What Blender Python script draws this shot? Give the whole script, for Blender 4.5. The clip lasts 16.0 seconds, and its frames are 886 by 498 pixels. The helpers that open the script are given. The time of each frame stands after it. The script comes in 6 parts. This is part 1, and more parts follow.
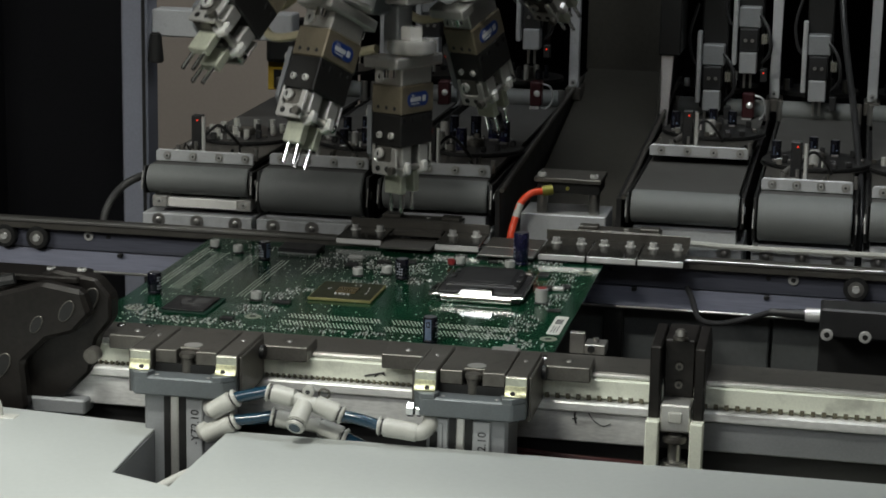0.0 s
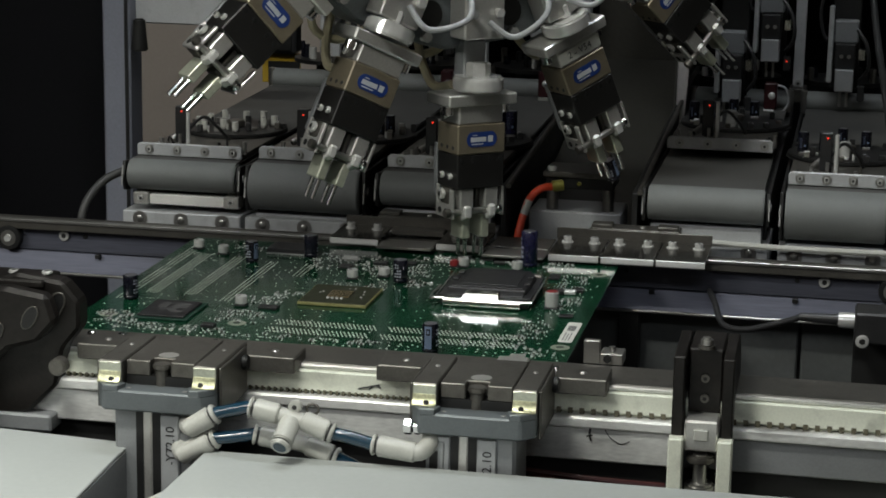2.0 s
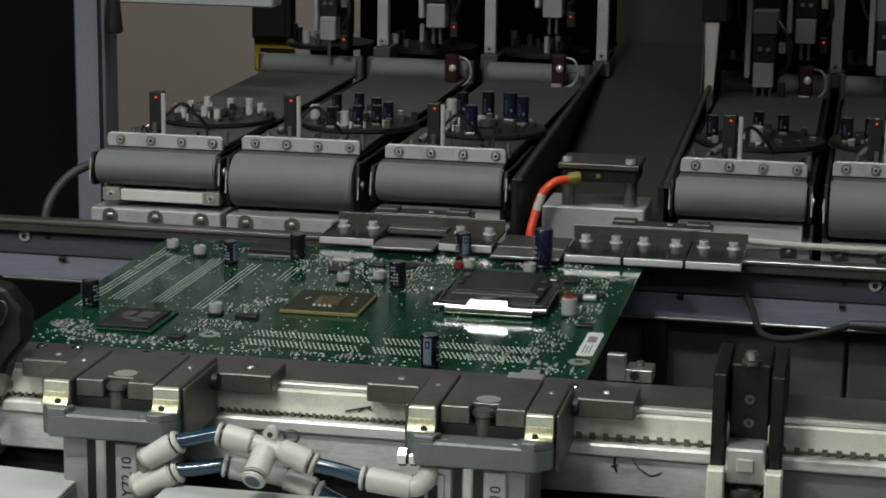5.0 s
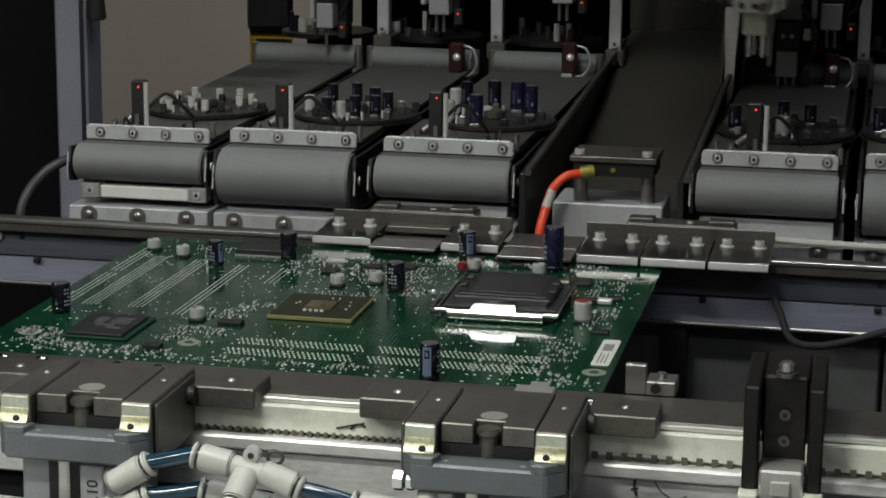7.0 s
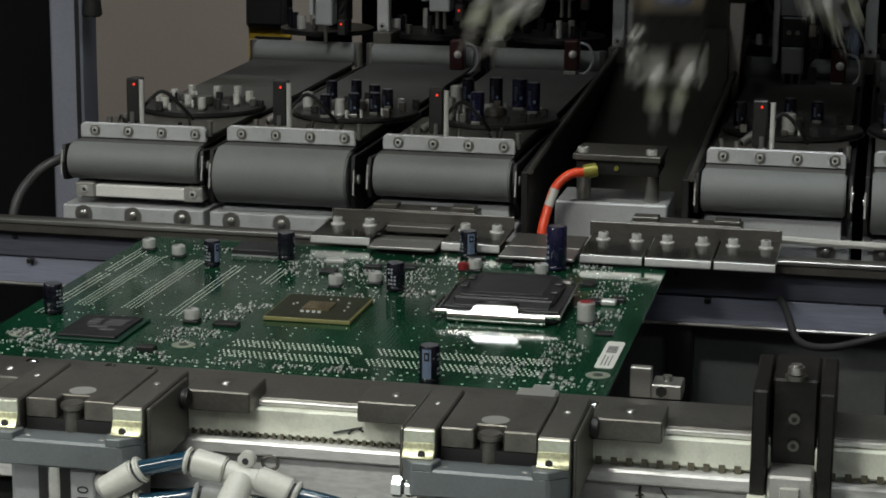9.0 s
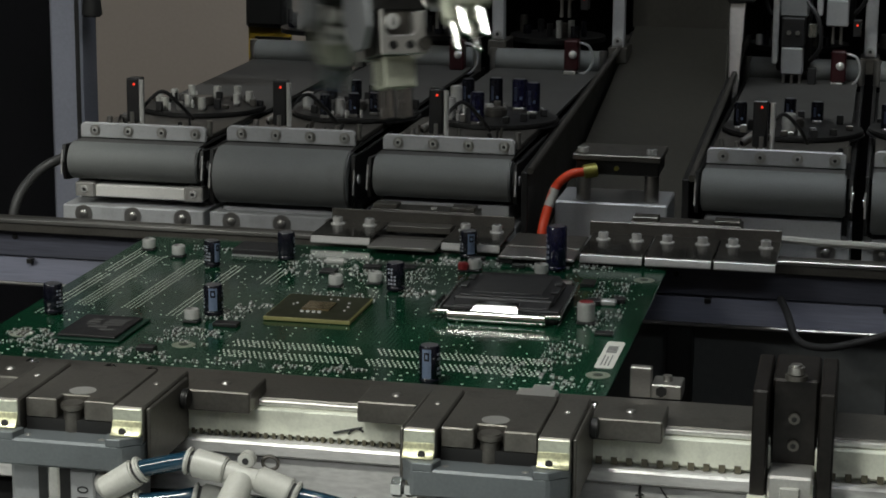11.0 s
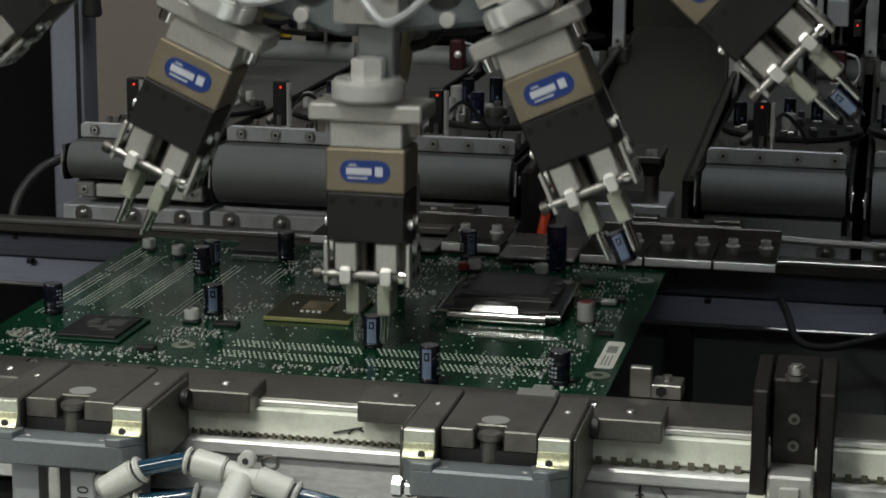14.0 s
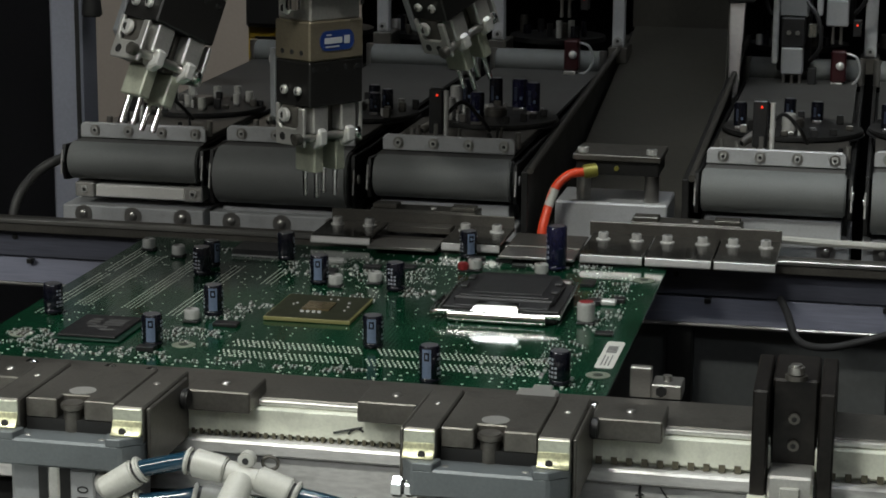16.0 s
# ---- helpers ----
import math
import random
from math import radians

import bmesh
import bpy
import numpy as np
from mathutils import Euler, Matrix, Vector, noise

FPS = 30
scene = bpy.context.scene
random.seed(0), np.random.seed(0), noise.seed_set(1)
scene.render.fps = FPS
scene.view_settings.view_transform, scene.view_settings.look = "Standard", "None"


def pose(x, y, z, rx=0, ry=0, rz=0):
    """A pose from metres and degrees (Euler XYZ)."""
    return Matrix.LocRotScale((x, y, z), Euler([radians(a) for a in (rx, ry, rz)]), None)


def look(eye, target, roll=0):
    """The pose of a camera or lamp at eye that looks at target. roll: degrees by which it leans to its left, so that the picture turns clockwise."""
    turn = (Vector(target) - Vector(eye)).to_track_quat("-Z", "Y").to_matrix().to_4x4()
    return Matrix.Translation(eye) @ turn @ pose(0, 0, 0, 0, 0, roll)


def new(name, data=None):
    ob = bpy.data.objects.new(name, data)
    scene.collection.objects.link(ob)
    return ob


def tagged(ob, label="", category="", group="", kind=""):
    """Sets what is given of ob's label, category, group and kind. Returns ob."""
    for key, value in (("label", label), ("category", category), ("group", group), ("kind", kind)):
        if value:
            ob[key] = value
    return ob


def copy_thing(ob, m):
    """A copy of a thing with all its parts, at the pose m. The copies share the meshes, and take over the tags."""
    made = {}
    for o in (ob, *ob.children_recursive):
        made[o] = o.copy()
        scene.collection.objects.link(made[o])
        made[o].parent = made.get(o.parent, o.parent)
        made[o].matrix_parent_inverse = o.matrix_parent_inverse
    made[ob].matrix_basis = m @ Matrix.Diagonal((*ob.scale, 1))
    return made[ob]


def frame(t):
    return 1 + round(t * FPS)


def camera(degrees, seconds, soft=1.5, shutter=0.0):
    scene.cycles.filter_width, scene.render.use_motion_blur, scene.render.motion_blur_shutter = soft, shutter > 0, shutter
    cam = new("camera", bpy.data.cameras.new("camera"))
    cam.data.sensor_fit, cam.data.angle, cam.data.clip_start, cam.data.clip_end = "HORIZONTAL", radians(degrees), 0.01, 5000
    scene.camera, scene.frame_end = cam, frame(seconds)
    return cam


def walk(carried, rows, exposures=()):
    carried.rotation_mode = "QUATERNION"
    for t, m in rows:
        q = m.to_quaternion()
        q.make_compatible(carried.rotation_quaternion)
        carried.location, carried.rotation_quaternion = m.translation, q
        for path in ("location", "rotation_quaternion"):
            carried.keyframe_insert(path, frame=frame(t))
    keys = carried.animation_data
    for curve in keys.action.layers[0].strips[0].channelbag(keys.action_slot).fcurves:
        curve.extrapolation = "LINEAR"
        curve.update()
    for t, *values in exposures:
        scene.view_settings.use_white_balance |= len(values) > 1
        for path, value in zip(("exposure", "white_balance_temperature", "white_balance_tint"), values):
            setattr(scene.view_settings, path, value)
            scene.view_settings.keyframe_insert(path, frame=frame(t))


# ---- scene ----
cam = camera(24, 16.0, soft=1.75, shutter=0.6)
walk(cam, [
    (0.0, look((0.2888, -1.0852, 0.2804), (0.1005, -0.1276, 0.0626), 1.10)),
    (0.5, look((0.2847, -1.0615, 0.2750), (0.0957, -0.1040, 0.0572), 1.07)),
    (1.0, look((0.2804, -1.0361, 0.2691), (0.0906, -0.0787, 0.0515), 1.03)),
    (1.5, look((0.2770, -1.0160, 0.2644), (0.0865, -0.0587, 0.0469), 1.00)),
    (2.0, look((0.2733, -0.9940, 0.2594), (0.0820, -0.0369, 0.0419), 0.97)),
    (2.5, look((0.2695, -0.9719, 0.2543), (0.0775, -0.0149, 0.0370), 0.93)),
    (3.0, look((0.2662, -0.9519, 0.2497), (0.0733, 0.0050, 0.0324), 0.90)),
    (3.5, look((0.2629, -0.9329, 0.2453), (0.0693, 0.0239, 0.0281), 0.87)),
    (4.0, look((0.2595, -0.9123, 0.2406), (0.0650, 0.0443, 0.0235), 0.83)),
    (6.5, look((0.2431, -0.8147, 0.2183), (0.0439, 0.1410, 0.0014), 0.62)),
    (7.0, look((0.2400, -0.7961, 0.2141), (0.0397, 0.1593, -0.0028), 0.58)),
    (7.5, look((0.2371, -0.7786, 0.2101), (0.0358, 0.1766, -0.0068), 0.53)),
    (8.0, look((0.2371, -0.7786, 0.2101), (0.0358, 0.1766, -0.0068), 0.53)),
    (16.0, look((0.2371, -0.7786, 0.2101), (0.0358, 0.1766, -0.0068), 0.53)),
])

# ---- world and lamps ----
world = bpy.data.worlds.new("world")
world.use_nodes = True
world.node_tree.nodes["Background"].inputs[0].default_value = (0.55, 0.6, 0.65, 1)
world.node_tree.nodes["Background"].inputs[1].default_value = 0.06
scene.world = world
scene.view_settings.exposure = 0.0


def lamp(name, eye, target, sx, sy, watts, color):
    d = bpy.data.lights.new(name, "AREA")
    d.shape, d.size, d.size_y, d.energy, d.color = "RECTANGLE", sx, sy, watts, color
    ob = new(name, d)
    ob.matrix_basis = look(eye, target)
    return ob


# tube light of the hall, over the open front of the machine
lamp("hall_tube_light", (-0.07, -0.75, 1.1), (0.03, 0.0, 0.0), 0.7, 0.1, 21.0, (0.97, 0.98, 0.9))
# further tube lights of the hall, behind the camera
lamp("hall_tube_light", (-2.0, -2.1, 1.75), (0.0, 0.0, 0.2), 1.4, 0.12, 30, (0.97, 0.98, 0.92))
lamp("hall_tube_light", (0.65, -2.7, 1.7), (0.0, 0.0, 0.2), 1.4, 0.12, 5.5, (0.9, 0.95, 1.0))
# tube light of the hall behind the machine
lamp("rear_tube_light", (-0.9, 1.25, 1.3), (-0.9, 2.0, 0.2), 1.2, 0.1, 4.0, (1.0, 0.95, 0.9))
# lamp under the roof of the machine
lamp("machine_tube_light", (0.12, 0.03, 0.93), (0.12, 0.08, 0.0), 0.6, 0.05, 3.4, (0.9, 0.95, 0.98))

# ---- materials ----
MATS = {}


def mat(name, color, rough=0.5, metal=0.0, vary=0.15, scale=60.0, bump=0.05, fine=900.0, stretch=(1, 1, 1), per_object=0.0, emit=0.0, coat=0.0, spots=0.0):
    """A surface with two scales of noise in colour and roughness, and a fine relief."""
    if name in MATS:
        return MATS[name]
    m = bpy.data.materials.new(name)
    m.use_nodes = True
    nt = m.node_tree
    n, l = nt.nodes, nt.links
    b = n["Principled BSDF"]
    tc = n.new("ShaderNodeTexCoord")
    mp = n.new("ShaderNodeMapping")
    mp.inputs["Scale"].default_value = stretch
    l.new(tc.outputs["Object"], mp.inputs[0])
    big, small = n.new("ShaderNodeTexNoise"), n.new("ShaderNodeTexNoise")
    big.inputs["Scale"].default_value, big.inputs["Detail"].default_value = scale, 4
    small.inputs["Scale"].default_value, small.inputs["Detail"].default_value = fine, 3
    for t in (big, small):
        l.new(mp.outputs[0], t.inputs["Vector"])
    mul = n.new("ShaderNodeMath")
    mul.operation = "ADD"
    l.new(big.outputs[0], mul.inputs[0])
    l.new(small.outputs[0], mul.inputs[1])
    ramp = n.new("ShaderNodeValToRGB")
    lo = [max(0, c * (1 - vary)) for c in color]
    hi = [min(1, c * (1 + vary)) for c in color]
    ramp.color_ramp.elements[0].position, ramp.color_ramp.elements[0].color = 0.7 / 2, (*lo, 1)
    ramp.color_ramp.elements[1].position, ramp.color_ramp.elements[1].color = 1.3 / 2, (*hi, 1)
    half = n.new("ShaderNodeMath")
    half.operation = "MULTIPLY"
    half.inputs[1].default_value = 0.5
    l.new(mul.outputs[0], half.inputs[0])
    l.new(half.outputs[0], ramp.inputs[0])
    out = ramp.outputs[0]
    if spots:
        sp = n.new("ShaderNodeTexNoise")
        sp.inputs["Scale"].default_value, sp.inputs["Detail"].default_value = scale * 2.3, 6
        l.new(mp.outputs[0], sp.inputs["Vector"])
        sr = n.new("ShaderNodeValToRGB")
        sr.color_ramp.elements[0].position, sr.color_ramp.elements[0].color = 0.56, (0, 0, 0, 1)
        sr.color_ramp.elements[1].position, sr.color_ramp.elements[1].color = 0.72, (spots, spots, spots, 1)
        l.new(sp.outputs[0], sr.inputs[0])
        mx = n.new("ShaderNodeMixRGB")
        mx.inputs[2].default_value = (0.05, 0.045, 0.04, 1)
        l.new(sr.outputs[0], mx.inputs[0])
        l.new(out, mx.inputs[1])
        out = mx.outputs[0]
    if per_object:
        oi = n.new("ShaderNodeObjectInfo")
        hs = n.new("ShaderNodeHueSaturation")
        mr = n.new("ShaderNodeMapRange")
        mr.inputs[3].default_value, mr.inputs[4].default_value = 1 - per_object, 1 + per_object
        l.new(oi.outputs["Random"], mr.inputs[0])
        l.new(mr.outputs[0], hs.inputs["Value"])
        l.new(out, hs.inputs["Color"])
        out = hs.outputs[0]
    l.new(out, b.inputs["Base Color"])
    rr = n.new("ShaderNodeMapRange")
    rr.inputs[3].default_value, rr.inputs[4].default_value = max(0.03, rough * 0.75), min(1, rough * 1.25)
    l.new(big.outputs[0], rr.inputs[0])
    l.new(rr.outputs[0], b.inputs["Roughness"])
    b.inputs["Metallic"].default_value = metal
    if coat:
        b.inputs["Coat Weight"].default_value, b.inputs["Coat Roughness"].default_value = coat, 0.08
    if bump:
        bp = n.new("ShaderNodeBump")
        bp.inputs["Strength"].default_value, bp.inputs["Distance"].default_value = bump, 0.0005
        l.new(small.outputs[0], bp.inputs["Height"])
        l.new(bp.outputs[0], b.inputs["Normal"])
    if emit:
        b.inputs["Emission Color"].default_value, b.inputs["Emission Strength"].default_value = (*color, 1), emit
    MATS[name] = m
    return m


STEEL = mat("brushed_steel", (0.42, 0.41, 0.39), 0.34, 0.9, 0.12, 30, 0.08, 700, (1, 6, 6))
STEEL_DARK = mat("dark_milled_steel", (0.15, 0.142, 0.128), 0.42, 0.75, 0.15, 40, 0.1, 800, spots=0.4)
CHROME = mat("bright_chrome", (0.9, 0.9, 0.88), 0.19, 0.6, 0.05, 80, 0.0)
POLISHED = mat("polished_steel", (0.86, 0.86, 0.85), 0.13, 1.0, 0.04, 80, 0.0)
ALU = mat("anodised_aluminium", (0.66, 0.65, 0.62), 0.32, 0.72, 0.1, 35, 0.06, 900)
ALU_SCRATCHED = mat("scratched_aluminium_profile", (0.86, 0.86, 0.84), 0.34, 0.35, 0.14, 25, 0.12, 500, (0.45, 1.6, 1.6), spots=0.75)
ALU_GREY = mat("grey_painted_aluminium", (0.28, 0.29, 0.3), 0.5, 0.35, 0.08, 40, 0.05)
GREENISH = mat("chromated_aluminium", (0.6, 0.6, 0.53), 0.24, 0.9, 0.25, 120, 0.05)
BRASS = mat("bronze_anodised_block", (0.26, 0.222, 0.16), 0.38, 0.55, 0.1, 80, 0.03)
BLACK = mat("black_anodised_metal", (0.017, 0.017, 0.017), 0.46, 0.2, 0.2, 60, 0.05)
BLACK_PLASTIC = mat("black_plastic", (0.022, 0.022, 0.023), 0.38, 0.0, 0.2, 70, 0.05)
RUBBER = mat("grey_rubber_roller", (0.158, 0.166, 0.163), 0.62, 0.0, 0.1, 40, 0.15, 1600, spots=0.12)
BELT = mat("dark_rubber_belt", (0.068, 0.067, 0.063), 0.7, 0.0, 0.12, 30, 0.1, 1600, spots=0.1)
SCREW_BRIGHT = mat("bright_zinc_screw", (0.92, 0.92, 0.89), 0.24, 0.55, 0.05, 80, 0.0)
PLATE_DARK = mat("dark_ground_plate", (0.09, 0.086, 0.078), 0.17, 0.8, 0.15, 40, 0.06, 800, spots=0.3)
LIP_STEEL = mat("bright_ground_edge", (0.5, 0.5, 0.49), 0.36, 0.85, 0.08, 60, 0.05)
# worn rail steel; the blue-white lamp reflection is put in as a bluish tint
RAIL_WORN = mat("worn_rail_blue_sheen", (0.1, 0.104, 0.135), 0.46, 0.75, 0.2, 14, 0.06, 300, (0.2, 3, 3), spots=0.3)
CREAM = mat("cream_belt_guide", (0.74, 0.76, 0.65), 0.45, 0.0, 0.08, 30, 0.05, spots=0.35)
CREAM_DARK = mat("belt_gap_shade", (0.11, 0.1, 0.065), 0.5, 0.0, 0.2, 200, 0.05)
WHITE_PAINT = mat("white_painted_sheet", (0.38, 0.4, 0.39), 0.42, 0.0, 0.03, 12, 0.03, 400)
SLATE = mat("slate_painted_yoke", (0.125, 0.14, 0.148), 0.42, 0.25, 0.1, 50, 0.04, spots=0.1)
ARM_STEEL = mat("blackened_worn_steel", (0.014, 0.012, 0.0108), 0.42, 0.4, 0.3, 30, 0.12, 500, spots=0.3)
WHITE_PLASTIC = mat("white_plastic_fitting", (0.46, 0.46, 0.425), 0.38, 0.0, 0.07, 90, 0.03)
BRACKET = mat("pale_anodised_bracket", (0.5, 0.51, 0.52), 0.5, 0.3, 0.07, 60, 0.04, spots=0.15)
BLUE_TUBE = mat("blue_air_tube", (0.009, 0.036, 0.062), 0.15, 0.0, 0.1, 90, 0.0, coat=0.5)
HOSE = mat("cream_air_hose", (0.62, 0.56, 0.38), 0.35, 0.0, 0.08, 60, 0.0)
RED_TUBE = mat("red_air_tube", (0.75, 0.07, 0.025), 0.35, 0.0, 0.08, 90, 0.0)
BEIGE = mat("beige_hall_wall", (0.37, 0.33, 0.295), 0.8, 0.0, 0.04, 6, 0.03, 200)
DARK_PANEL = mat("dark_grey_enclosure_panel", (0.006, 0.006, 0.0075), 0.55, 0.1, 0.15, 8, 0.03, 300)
PANEL_GREY = mat("grey_cabinet_panel", (0.11, 0.116, 0.116), 0.5, 0.1, 0.1, 10, 0.03, 300)
FRAME_PAINT = mat("blue_grey_frame_post", (0.25, 0.26, 0.31), 0.45, 0.3, 0.08, 14, 0.04, 500)
YELLOW = mat("yellow_warning_paint", (0.5, 0.33, 0.03), 0.5, 0.0, 0.1, 30, 0.02)
SLEEVE = mat("dark_blue_sleeve", (0.006, 0.0065, 0.012), 0.22, 0.0, 0.15, 200, 0.0, coat=0.4)
SLEEVE_BLUE = mat("violet_blue_sleeve", (0.011, 0.011, 0.036), 0.22, 0.0, 0.15, 200, 0.0, coat=0.4)
STRIPE = mat("pale_blue_sleeve_stripe", (0.13, 0.17, 0.25), 0.25, 0.0, 0.1, 200, 0.0)
STRIPE_DIM = mat("dim_blue_stripe", (0.035, 0.043, 0.07), 0.3, 0.0, 0.1, 200, 0.0)
PRINT = mat("pale_print", (0.275, 0.286, 0.330), 0.5, 0.0, 0.05, 200, 0.0)
CAN = mat("silver_aluminium_can", (0.7, 0.7, 0.68), 0.25, 0.5, 0.08, 200, 0.0)
RED_PAINT = mat("red_print", (0.2, 0.018, 0.02), 0.4, 0.0, 0.1, 200, 0.0)
CHIP = mat("black_chip_package", (0.013, 0.013, 0.014), 0.4, 0.0, 0.15, 200, 0.08, 2500)
SUBSTRATE = mat("olive_chip_substrate", (0.016, 0.019, 0.008), 0.5, 0.0, 0.15, 150, 0.03)
GOLD = mat("yellow_green_substrate_edge", (0.2, 0.19, 0.075), 0.4, 0.0, 0.1, 150, 0.0)
SOLDER = mat("tin_solder", (0.93, 0.95, 0.93), 0.24, 0.45, 0.15, 500, 0.0)
PAD = mat("tinned_pad", (0.78, 0.8, 0.72), 0.45, 0.15, 0.2, 300, 0.0)
LABEL_WHITE = mat("white_paper_label", (0.56, 0.56, 0.52), 0.6, 0.0, 0.04, 100, 0.0)
LABEL_GREY = mat("grey_foil_label", (0.4, 0.41, 0.42), 0.4, 0.3, 0.05, 100, 0.0)
INK = mat("black_ink", (0.02, 0.02, 0.02), 0.6, 0.0, 0.1, 100, 0.0)
BADGE_BLUE = mat("blue_badge", (0.014, 0.04, 0.18), 0.35, 0.0, 0.08, 100, 0.0)
BADGE_WHITE = mat("white_badge_print", (0.5, 0.52, 0.56), 0.4, 0.0, 0.03, 100, 0.0)
LED_RED = mat("red_led", (1.0, 0.05, 0.02), 0.3, 0.0, 0.0, 10, 0.0, emit=0.8)
BRASS_FIT = mat("olive_brass_fitting", (0.3, 0.28, 0.06), 0.35, 0.4, 0.1, 200, 0.0)
SMD_BROWN = mat("brown_ceramic_chip", (0.035, 0.028, 0.022), 0.45, 0.0, 0.2, 300, 0.0)
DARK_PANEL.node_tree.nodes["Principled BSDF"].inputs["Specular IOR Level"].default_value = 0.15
CONCRETE = mat("grey_hall_floor", (0.2, 0.2, 0.19), 0.6, 0.0, 0.12, 4, 0.1, 60, spots=0.2)


def board_material():
    m = mat("green_solder_mask", (0.0026, 0.026, 0.0115), 0.13, 0.0, 0.45, 26, 0.0)
    n, l = m.node_tree.nodes, m.node_tree.links
    b = n["Principled BSDF"]
    src = b.inputs["Base Color"].links[0].from_socket
    tc = n.new("ShaderNodeTexCoord")
    # copper runs under the mask: fine bands whose direction changes from patch to patch
    vor = n.new("ShaderNodeTexVoronoi")
    vor.inputs["Scale"].default_value = 34
    vor.distance = "MANHATTAN"
    l.new(tc.outputs["Object"], vor.inputs["Vector"])
    waves = []
    for direction, sc in (("X", 190), ("Y", 210)):
        w = n.new("ShaderNodeTexWave")
        w.bands_direction = direction
        w.inputs["Scale"].default_value, w.inputs["Distortion"].default_value = sc, 0.6
        l.new(tc.outputs["Object"], w.inputs["Vector"])
        waves.append(w)
    pick = n.new("ShaderNodeMixRGB")
    th = n.new("ShaderNodeMath")
    th.operation = "GREATER_THAN"
    th.inputs[1].default_value = 0.5
    sep = n.new("ShaderNodeSeparateColor")
    l.new(vor.outputs["Color"], sep.inputs[0])
    l.new(sep.outputs[0], th.inputs[0])
    l.new(th.outputs[0], pick.inputs[0])
    l.new(waves[0].outputs[0], pick.inputs[1])
    l.new(waves[1].outputs[0], pick.inputs[2])
    gate = n.new("ShaderNodeMath")
    gate.operation = "MULTIPLY"
    l.new(pick.outputs[0], gate.inputs[0])
    l.new(sep.outputs[1], gate.inputs[1])
    mx = n.new("ShaderNodeMixRGB")
    mx.inputs[2].default_value = (0.0055, 0.052, 0.025, 1)
    l.new(gate.outputs[0], mx.inputs[0])
    l.new(src, mx.inputs[1])
    l.new(mx.outputs[0], b.inputs["Base Color"])
    bp = n.new("ShaderNodeBump")
    bp.inputs["Strength"].default_value, bp.inputs["Distance"].default_value = 0.15, 0.0001
    l.new(gate.outputs[0], bp.inputs["Height"])
    l.new(bp.outputs[0], b.inputs["Normal"])
    return m


PCB = board_material()


# ---- builders ----
def part(name, bm, material, parent=None, label="", smooth=False):
    me = bpy.data.meshes.new(name)
    bm.to_mesh(me)
    bm.free()
    if smooth:
        for p in me.polygons:
            p.use_smooth = True
        me.set_sharp_from_angle(angle=radians(40))
    me.materials.append(material)
    ob = new(name, me)
    if parent is not None:
        ob.parent = parent
    return tagged(ob, label)


def thing(name, m, label, category, group="", kind=""):
    ob = new(name)
    ob.empty_display_size = 0.01
    ob.matrix_basis = m
    return tagged(ob, label, category, group, kind)


def box(x0, x1, y0, y1, z0, z1, bev=0.0, bm=None, seg=1):
    bm = bm or bmesh.new()
    vs = bmesh.ops.create_cube(bm, size=1)["verts"]
    for v in vs:
        v.co = Vector((x0 if v.co.x < 0 else x1, y0 if v.co.y < 0 else y1, z0 if v.co.z < 0 else z1))
    if bev:
        es = {e for v in vs for e in v.link_edges}
        bmesh.ops.bevel(bm, geom=list(es), offset=bev, segments=seg, affect="EDGES", clamp_overlap=True)
    return bm


def cyl(p0, p1, r, r2=None, seg=20, bm=None, bev=0.0):
    bm = bm or bmesh.new()
    a, b = Vector(p0), Vector(p1)
    q = (b - a).to_track_quat("Z", "Y").to_matrix().to_4x4()
    m = Matrix.Translation((a + b) / 2) @ q
    vs = bmesh.ops.create_cone(bm, cap_ends=True, segments=seg, radius1=r, radius2=r if r2 is None else r2, depth=(b - a).length, matrix=m)["verts"]
    if bev:
        es = [e for e in {e for v in vs for e in v.link_edges} if len(e.link_faces) == 2 and any(len(f.verts) > 4 for f in e.link_faces)]
        bmesh.ops.bevel(bm, geom=es, offset=bev, segments=2, affect="EDGES", clamp_overlap=True)
    return bm


def prism(outline, z0, z1, bm=None, m=Matrix.Identity(4), bev=0.0):
    """An upright prism over an outline of (x, y), turned by m."""
    bm = bm or bmesh.new()
    lo = [bm.verts.new(m @ Vector((x, y, z0))) for x, y in outline]
    hi = [bm.verts.new(m @ Vector((x, y, z1))) for x, y in outline]
    k = len(outline)
    fs = [bm.faces.new(lo[::-1]), bm.faces.new(hi)]
    for i in range(k):
        fs.append(bm.faces.new((lo[i], lo[(i + 1) % k], hi[(i + 1) % k], hi[i])))
    bmesh.ops.recalc_face_normals(bm, faces=fs)
    if bev:
        bmesh.ops.bevel(bm, geom=list({e for f in fs for e in f.edges}), offset=bev, segments=1, affect="EDGES", clamp_overlap=True)
    return bm


